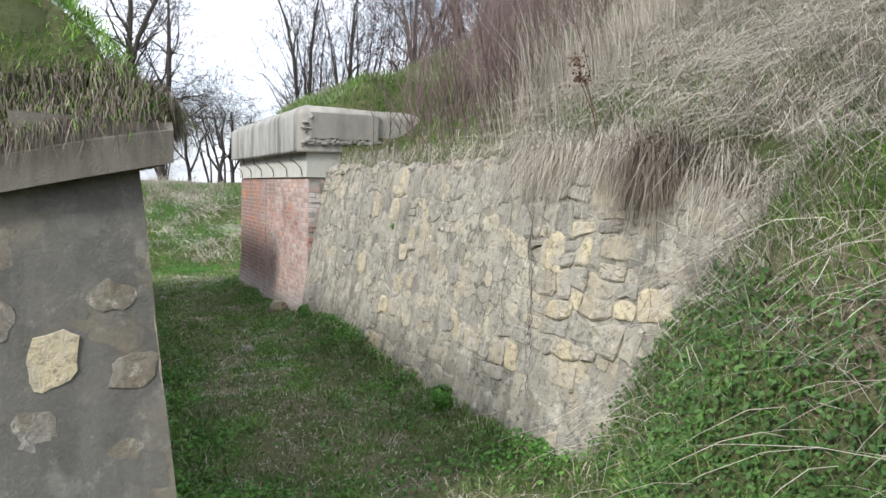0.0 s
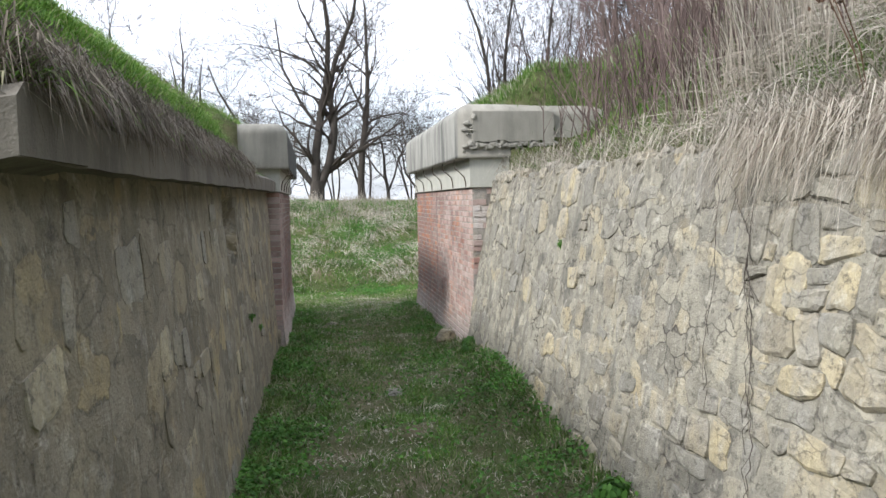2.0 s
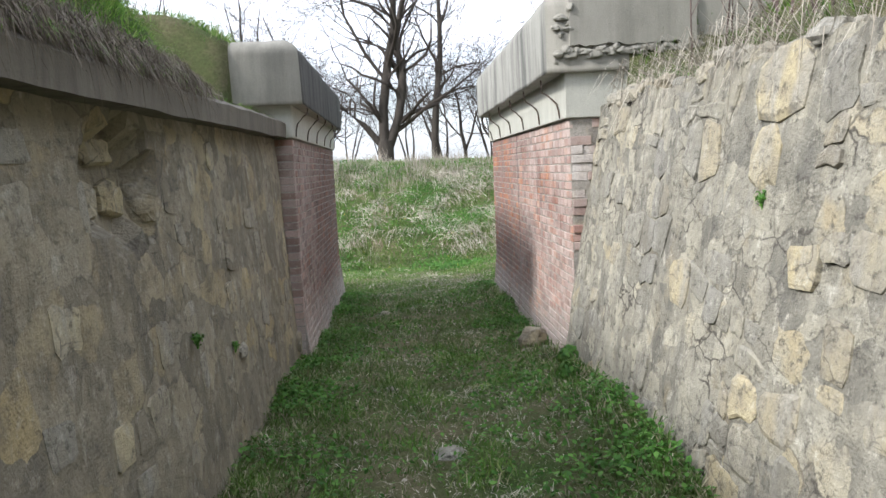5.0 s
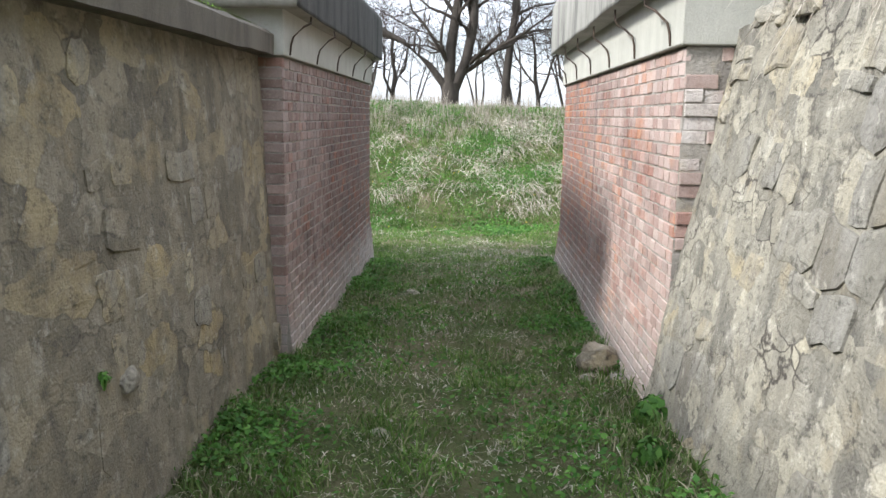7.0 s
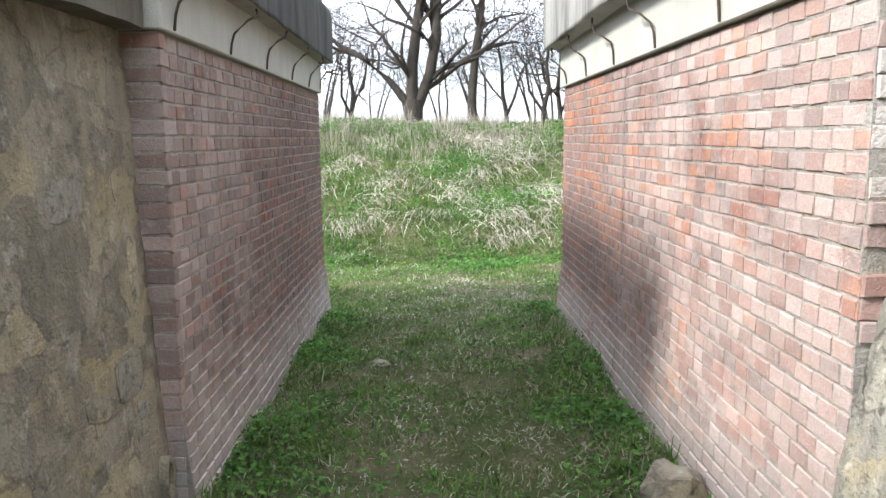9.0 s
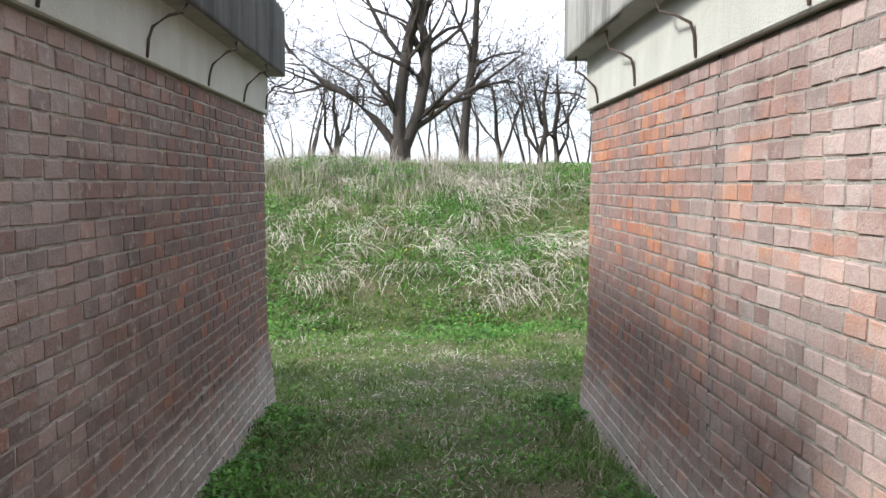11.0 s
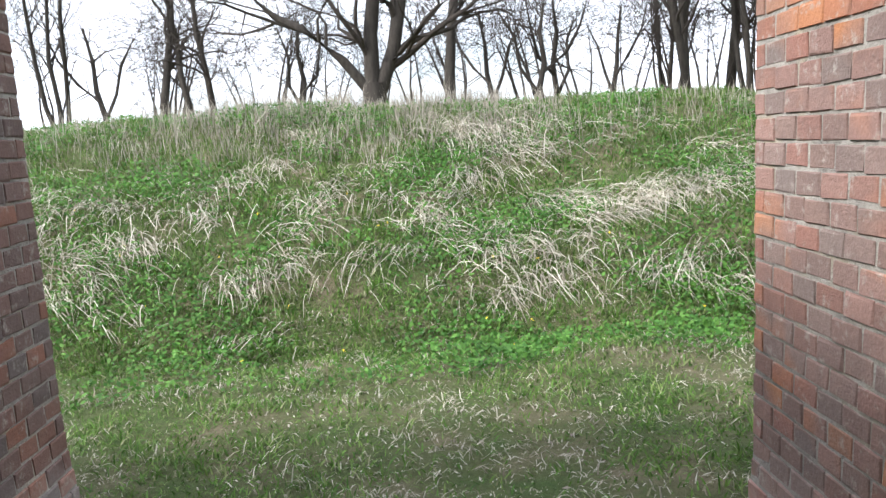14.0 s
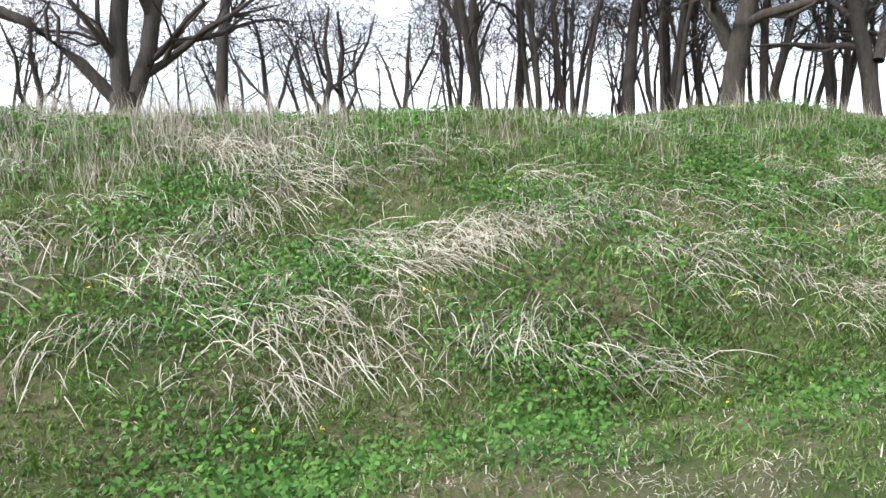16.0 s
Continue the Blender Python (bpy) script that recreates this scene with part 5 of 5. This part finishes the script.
# ---- stones, bricks ----
def stone_piece(name, outline, surf, proud, mat, parent, r, tilt=0.0):
    """A rubble stone on a wall: outline in wall coordinates, surf(u, z, d) gives the place d in front of the face."""
    cu = sum(p[0] for p in outline) / len(outline)
    cz = sum(p[1] for p in outline) / len(outline)
    n = len(outline)
    verts, faces = [], []
    for k, d in ((1.03, -0.03), (1.0, proud * 0.45), (0.80, proud)):
        for u, z in outline:
            jit = r.uniform(-0.25, 0.25) * proud if d > 0 else 0
            verts.append(surf(cu + (u - cu) * k, cz + (z - cz) * k, d + jit + tilt * (z - cz)))
    verts.append(surf(cu, cz, proud * r.uniform(0.85, 1.2)))
    for ring in (0, n):
        for i in range(n):
            j = (i + 1) % n
            faces.append((ring + i, ring + j, ring + n + j, ring + n + i))
    for i in range(n):
        faces.append((2 * n + i, 2 * n + (i + 1) % n, 3 * n))
    return mesh_object(name, verts, faces, mat, parent)


def patch_outline(u, z, w, h, r):
    """A roughly squared stone face whose edges are ragged with mortar."""
    out = []
    for i in range(18):
        a = 2 * math.pi * i / 18
        k = 1 / (abs(math.cos(a)) ** 3.5 + abs(math.sin(a)) ** 3.5) ** (1 / 3.5)
        k *= 1 + r.uniform(-0.13, 0.08)
        out.append((u + w / 2 * k * math.cos(a) + 0.12 * w * math.sin(a), z + h / 2 * k * math.sin(a)))
    return out


def rubble(u0, u1, z0, top, row_lo, row_hi, w_lo, w_hi, gap, r, seed, jog=0.035):
    """Outlines of roughly coursed rubble."""
    z, out = z0, []
    ztop = max(top(u0 + (u1 - u0) * i / 20) for i in range(21))
    warp = lambda u, z: (u + jog * noise.noise(Vector((u * 5, z * 5, seed))), z + jog * 1.1 * noise.noise(Vector((u * 3.2, z * 5, seed + 9))))
    while z < ztop - 0.03:
        h = r.uniform(row_lo, row_hi)
        u = u0 - r.uniform(0, w_hi)
        while u < u1:
            w = r.uniform(w_lo, w_hi)
            cells = [(u, u + w, z, z + h)]
            if h > row_hi * 0.8 and r.random() < 0.35:
                m = z + h * r.uniform(0.4, 0.6)
                cells = [(u, u + w, z, m), (u, u + w, m, z + h)]
            for a, b, c, d in cells:
                a, b = max(a, u0), min(b, u1)
                if b - a < 0.07 or d > top((a + b) / 2) + 0.03:
                    continue
                pts = []
                for (pa, pc), (qa, qc) in (((a, c), (b, c)), ((b, c), (b, d)), ((b, d), (a, d)), ((a, d), (a, c))):
                    for t in (0.12, 0.5, 0.85):
                        pts.append(warp(pa + (qa - pa) * t, pc + (qc - pc) * t))
                mu = sum(p[0] for p in pts) / 12
                mz = sum(p[1] for p in pts) / 12
                g = gap * r.uniform(0.5, 1.6)
                ku, kz = 1 - 2 * g / (b - a), 1 - 2 * g / (d - c)
                out.append([(mu + (p - mu) * ku + r.uniform(-0.006, 0.006), mz + (q - mz) * kz + r.uniform(-0.006, 0.006)) for p, q in pts])
            u += w
        z += h
    return out


r = random.Random(21)
nr = Vector((-1, 0, 0.182)).normalized()
surf_r = lambda u, z, d: (face_right(z) + nr.x * d, u, z + nr.z * d)
for o in rubble(-13.5, -5.14, -0.02, lambda y: top_right(y), 0.09, 0.22, 0.10, 0.32, 0.007, r, 3.0, 0.075):
    y, z = sum(p[0] for p in o) / 12, sum(p[1] for p in o) / 12
    loose = smooth(-10.4, -10.9, y) * smooth(0.6, 0.95, z) * smooth(-12.2, -11.8, y)
    rough = smooth(0.0, 0.35, noise.noise(Vector((y * 0.9, z * 1.3, 33))))
    if r.random() < 0.62 - 0.25 * rough and loose < 0.5:
        continue
    proud = 0.002 + 0.010 * rough * r.random() + 0.016 * loose * r.uniform(0.3, 1.2) + 0.004 * r.random()
    mat = STONE_Y if r.random() < 0.04 + 0.18 * loose else STONE_R
    stone_piece("stone", o, surf_r, proud, mat, wall_right, r, r.uniform(-0.04, 0.04))
# rubble along the broken top of that wall
for i in range(70):
    y = -12.2 + 7.05 * i / 69 + r.uniform(-0.05, 0.05)
    s = r.uniform(0.035, 0.085)
    o = lump("stone", (s, s * r.uniform(0.9, 1.5), s * 0.8), STONE_R, 200 + i, wall_right)
    o.location = (face_right(1.93) + r.uniform(0.03, 0.16), y, top_right(y) + r.uniform(-0.01, 0.015))
for outline in ([(-8.22, 1.70), (-8.05, 1.66), (-7.86, 1.68), (-7.80, 1.78), (-7.82, 1.88), (-7.95, 1.93), (-8.12, 1.94), (-8.24, 1.86)],
                [(-8.10, 1.44), (-7.98, 1.42), (-7.87, 1.45), (-7.85, 1.55), (-7.90, 1.65), (-8.02, 1.66), (-8.11, 1.58)],
                [(-11.22, 1.26), (-11.10, 1.25), (-11.02, 1.27), (-11.01, 1.40), (-11.03, 1.50), (-11.12, 1.51), (-11.23, 1.48)]):
    stone_piece("stone", outline, surf_r, 0.022, STONE_Y, wall_right, r)
o = lump("stone", (0.075, 0.06, 0.05), STONE_Y, 77.0, wall_right)
o.location = (1.25, -5.06, 1.90)

nl = Vector((1, 0, 0.082)).normalized()
surf_l = lambda u, z, d: (face_left(z) + bend(u) + twist(u, z) - broken_patch(u, z) + nl.x * d, u, z + nl.z * d)
r = random.Random(22)
for o in rubble(-12.1, -4.10, 0.02, lambda y: 1.80, 0.15, 0.30, 0.16, 0.36, 0.022, r, 13.0, 0.05):
    y, z = sum(p[0] for p in o) / 12, sum(p[1] for p in o) / 12
    hollow = broken_patch(y, z) > 0.03
    if not hollow and r.random() > 0.50:
        continue
    mat = STONE_Y if (r.random() < 0.05 or hollow) else STONE_L if r.random() < 0.45 else MORTAR_L
    stone_piece("stone", o, surf_l, 0.03 if hollow else 0.001 + 0.0025 * r.random(), mat, wall_left, r)
for y, z, w, h in ((-4.17, 1.02, 0.09, 0.24), (-5.47, 0.85, 0.10, 0.17), (-6.72, 1.56, 0.17, 0.17), (-6.25, 1.68, 0.16, 0.15), (-10.6, 1.15, 0.2, 0.2), (-11.5, 1.1, 0.12, 0.24), (-11.7, 1.45, 0.10, 0.2)):
    ring = patch_outline(y, z, w, h, r)
    stone_piece("stone", ring, surf_l, 0.006, STONE_Y, wall_left, r)
nf = Vector((0, -1, -0.28)).normalized()
surf_f = lambda u, z, d: (u, face_front(z) + nf.y * d, z + nf.z * d)
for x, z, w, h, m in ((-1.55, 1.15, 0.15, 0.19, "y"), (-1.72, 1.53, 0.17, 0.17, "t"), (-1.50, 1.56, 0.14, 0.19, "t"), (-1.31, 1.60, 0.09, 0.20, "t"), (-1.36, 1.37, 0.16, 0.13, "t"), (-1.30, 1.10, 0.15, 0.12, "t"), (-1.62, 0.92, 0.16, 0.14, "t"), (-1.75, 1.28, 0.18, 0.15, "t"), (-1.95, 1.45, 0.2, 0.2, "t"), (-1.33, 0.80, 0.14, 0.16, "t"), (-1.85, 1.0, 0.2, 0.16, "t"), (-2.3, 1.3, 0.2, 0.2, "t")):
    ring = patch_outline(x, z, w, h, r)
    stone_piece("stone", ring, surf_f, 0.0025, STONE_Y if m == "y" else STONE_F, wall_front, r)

COURSE, HEAD, JOINT = 0.0610, 0.1203, 0.0085


def brick_shape(r, w, h, depth):
    """Corners of one brick: a worn front with softened edges; local x runs out of the wall."""
    e = 0.0035
    j = lambda s: r.uniform(-s, s) * 1.35
    ring = [(-w / 2, -h / 2), (w / 2, -h / 2), (w / 2, h / 2), (-w / 2, h / 2)]
    v = [(-depth, a, b) for a, b in ring]
    v += [(-e + j(0.002), a + j(0.002), b + j(0.002)) for a, b in ring]
    v += [(j(0.0012), a - math.copysign(e, a) + j(0.002), b - math.copysign(e, b) + j(0.002)) for a, b in ring]
    f = [(8, 9, 10, 11)]
    for o in (0, 4):
        for i in range(4):
            k = (i + 1) % 4
            f.append((o + i, o + k, o + 4 + k, o + 4 + i))
    return v, f


def brickwork(wall, sign, face, ys, mat_piece, mat_rest, near, seed):
    """Header bond; bricks in the stretch near=(y0, y1) are single pieces, the others one mesh."""
    r = random.Random(seed)
    kinds = []
    for _ in range(7):
        v, f = brick_shape(r, HEAD - JOINT, COURSE - JOINT, 0.06)
        me = bpy.data.meshes.new("brick")
        me.from_pydata([(-sign * a, b, c) for a, b, c in v], [], f if sign > 0 else [q[::-1] for q in f])
        me.materials.append(mat_piece)
        kinds.append(me)
    verts, faces = [], []
    for i in range(32):
        z = BRICK_TOP - (i + 0.5) * COURSE - 0.004
        y = ys[1] - (HEAD / 2 if i % 2 else 0.0)
        first = True
        while y > ys[0] + 0.02:
            w = HEAD + r.uniform(-0.006, 0.006)
            if r.random() < 0.02:
                w = HEAD * 1.5
            if first and i % 2:
                y, w, first = ys[1], HEAD * 0.5, False
            first = False
            w = min(w, y - ys[0])
            if w < 0.04:
                break
            cy = y - w / 2
            y -= w
            push = r.uniform(-0.001, 0.003)
            x = face - sign * (flare(max(0, z)) + push)
            if near[0] <= cy <= near[1]:
                o = new("brick", r.choice(kinds))
                o.parent = wall
                o.location = (x, cy, z + r.uniform(-0.0015, 0.0015))
                o.scale = (1, (w - JOINT) / (HEAD - JOINT), 1)
            else:
                v, f = brick_shape(r, w - JOINT, COURSE - JOINT, 0.05)
                b = len(verts)
                verts += [(x - sign * p, cy + q, z + s) for p, q, s in v]
                faces += [tuple(b + k for k in (q if sign > 0 else q[::-1])) for q in f]
    rest = mesh_object("bricks", verts, faces, mat_rest, wall)
    tagged(rest, kind="stuff")


brickwork(brick_right, 1, BR, RIGHT_Y, BRICK_R, BRICK_R2, (-1.15, 0.1), 31)
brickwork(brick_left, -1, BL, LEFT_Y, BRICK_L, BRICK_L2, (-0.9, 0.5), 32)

# ragged quoins where the brick meets the stone walls
r = random.Random(33)
for i in range(30):
    z = BRICK_TOP - (i + 0.5) * COURSE
    end = face_right(z)
    if end < BR + 0.03:
        continue
    x = BR
    while x < end - 0.01:
        w = min(r.uniform(0.09, 0.2), end - x + 0.01)
        v, f = brick_shape(r, max(0.03, w - r.uniform(0.006, 0.02)), COURSE - r.uniform(0.001, 0.007), 0.05)
        out = r.uniform(-0.02, 0.015)
        o = mesh_object("brick", [(x + w / 2 + q, -5.10 - p - out, z + s) for p, q, s in v], [q[::-1] for q in f], LIME if r.random() < 0.45 else BRICK_R, brick_right)
        x += w
for i in range(30):
    z = BRICK_TOP - (i + 0.5) * COURSE
    end = face_left(z) + twist(-4.1, z)
    if end > BL - 0.02:
        continue
    v, f = brick_shape(r, BL - end + 0.02, COURSE - JOINT, 0.05)
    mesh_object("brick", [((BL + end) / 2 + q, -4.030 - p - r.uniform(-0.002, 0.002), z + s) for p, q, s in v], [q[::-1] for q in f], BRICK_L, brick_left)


# ---- plan stretched to suit the camera's lens ----
WIDE, LONG = 1.2, 1.038  # scale across and upwards, and along the passage, set to fit the 61-degree view


def stretch_to_lens():
    """Stretches the plan unequally to fit the camera's view; brick sizes guided the amounts."""
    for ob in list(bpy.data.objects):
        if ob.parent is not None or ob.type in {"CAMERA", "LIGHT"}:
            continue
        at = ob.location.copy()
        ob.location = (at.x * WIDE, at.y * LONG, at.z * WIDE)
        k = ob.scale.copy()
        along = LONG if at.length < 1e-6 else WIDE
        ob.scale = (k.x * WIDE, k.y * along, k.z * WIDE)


stretch_to_lens()
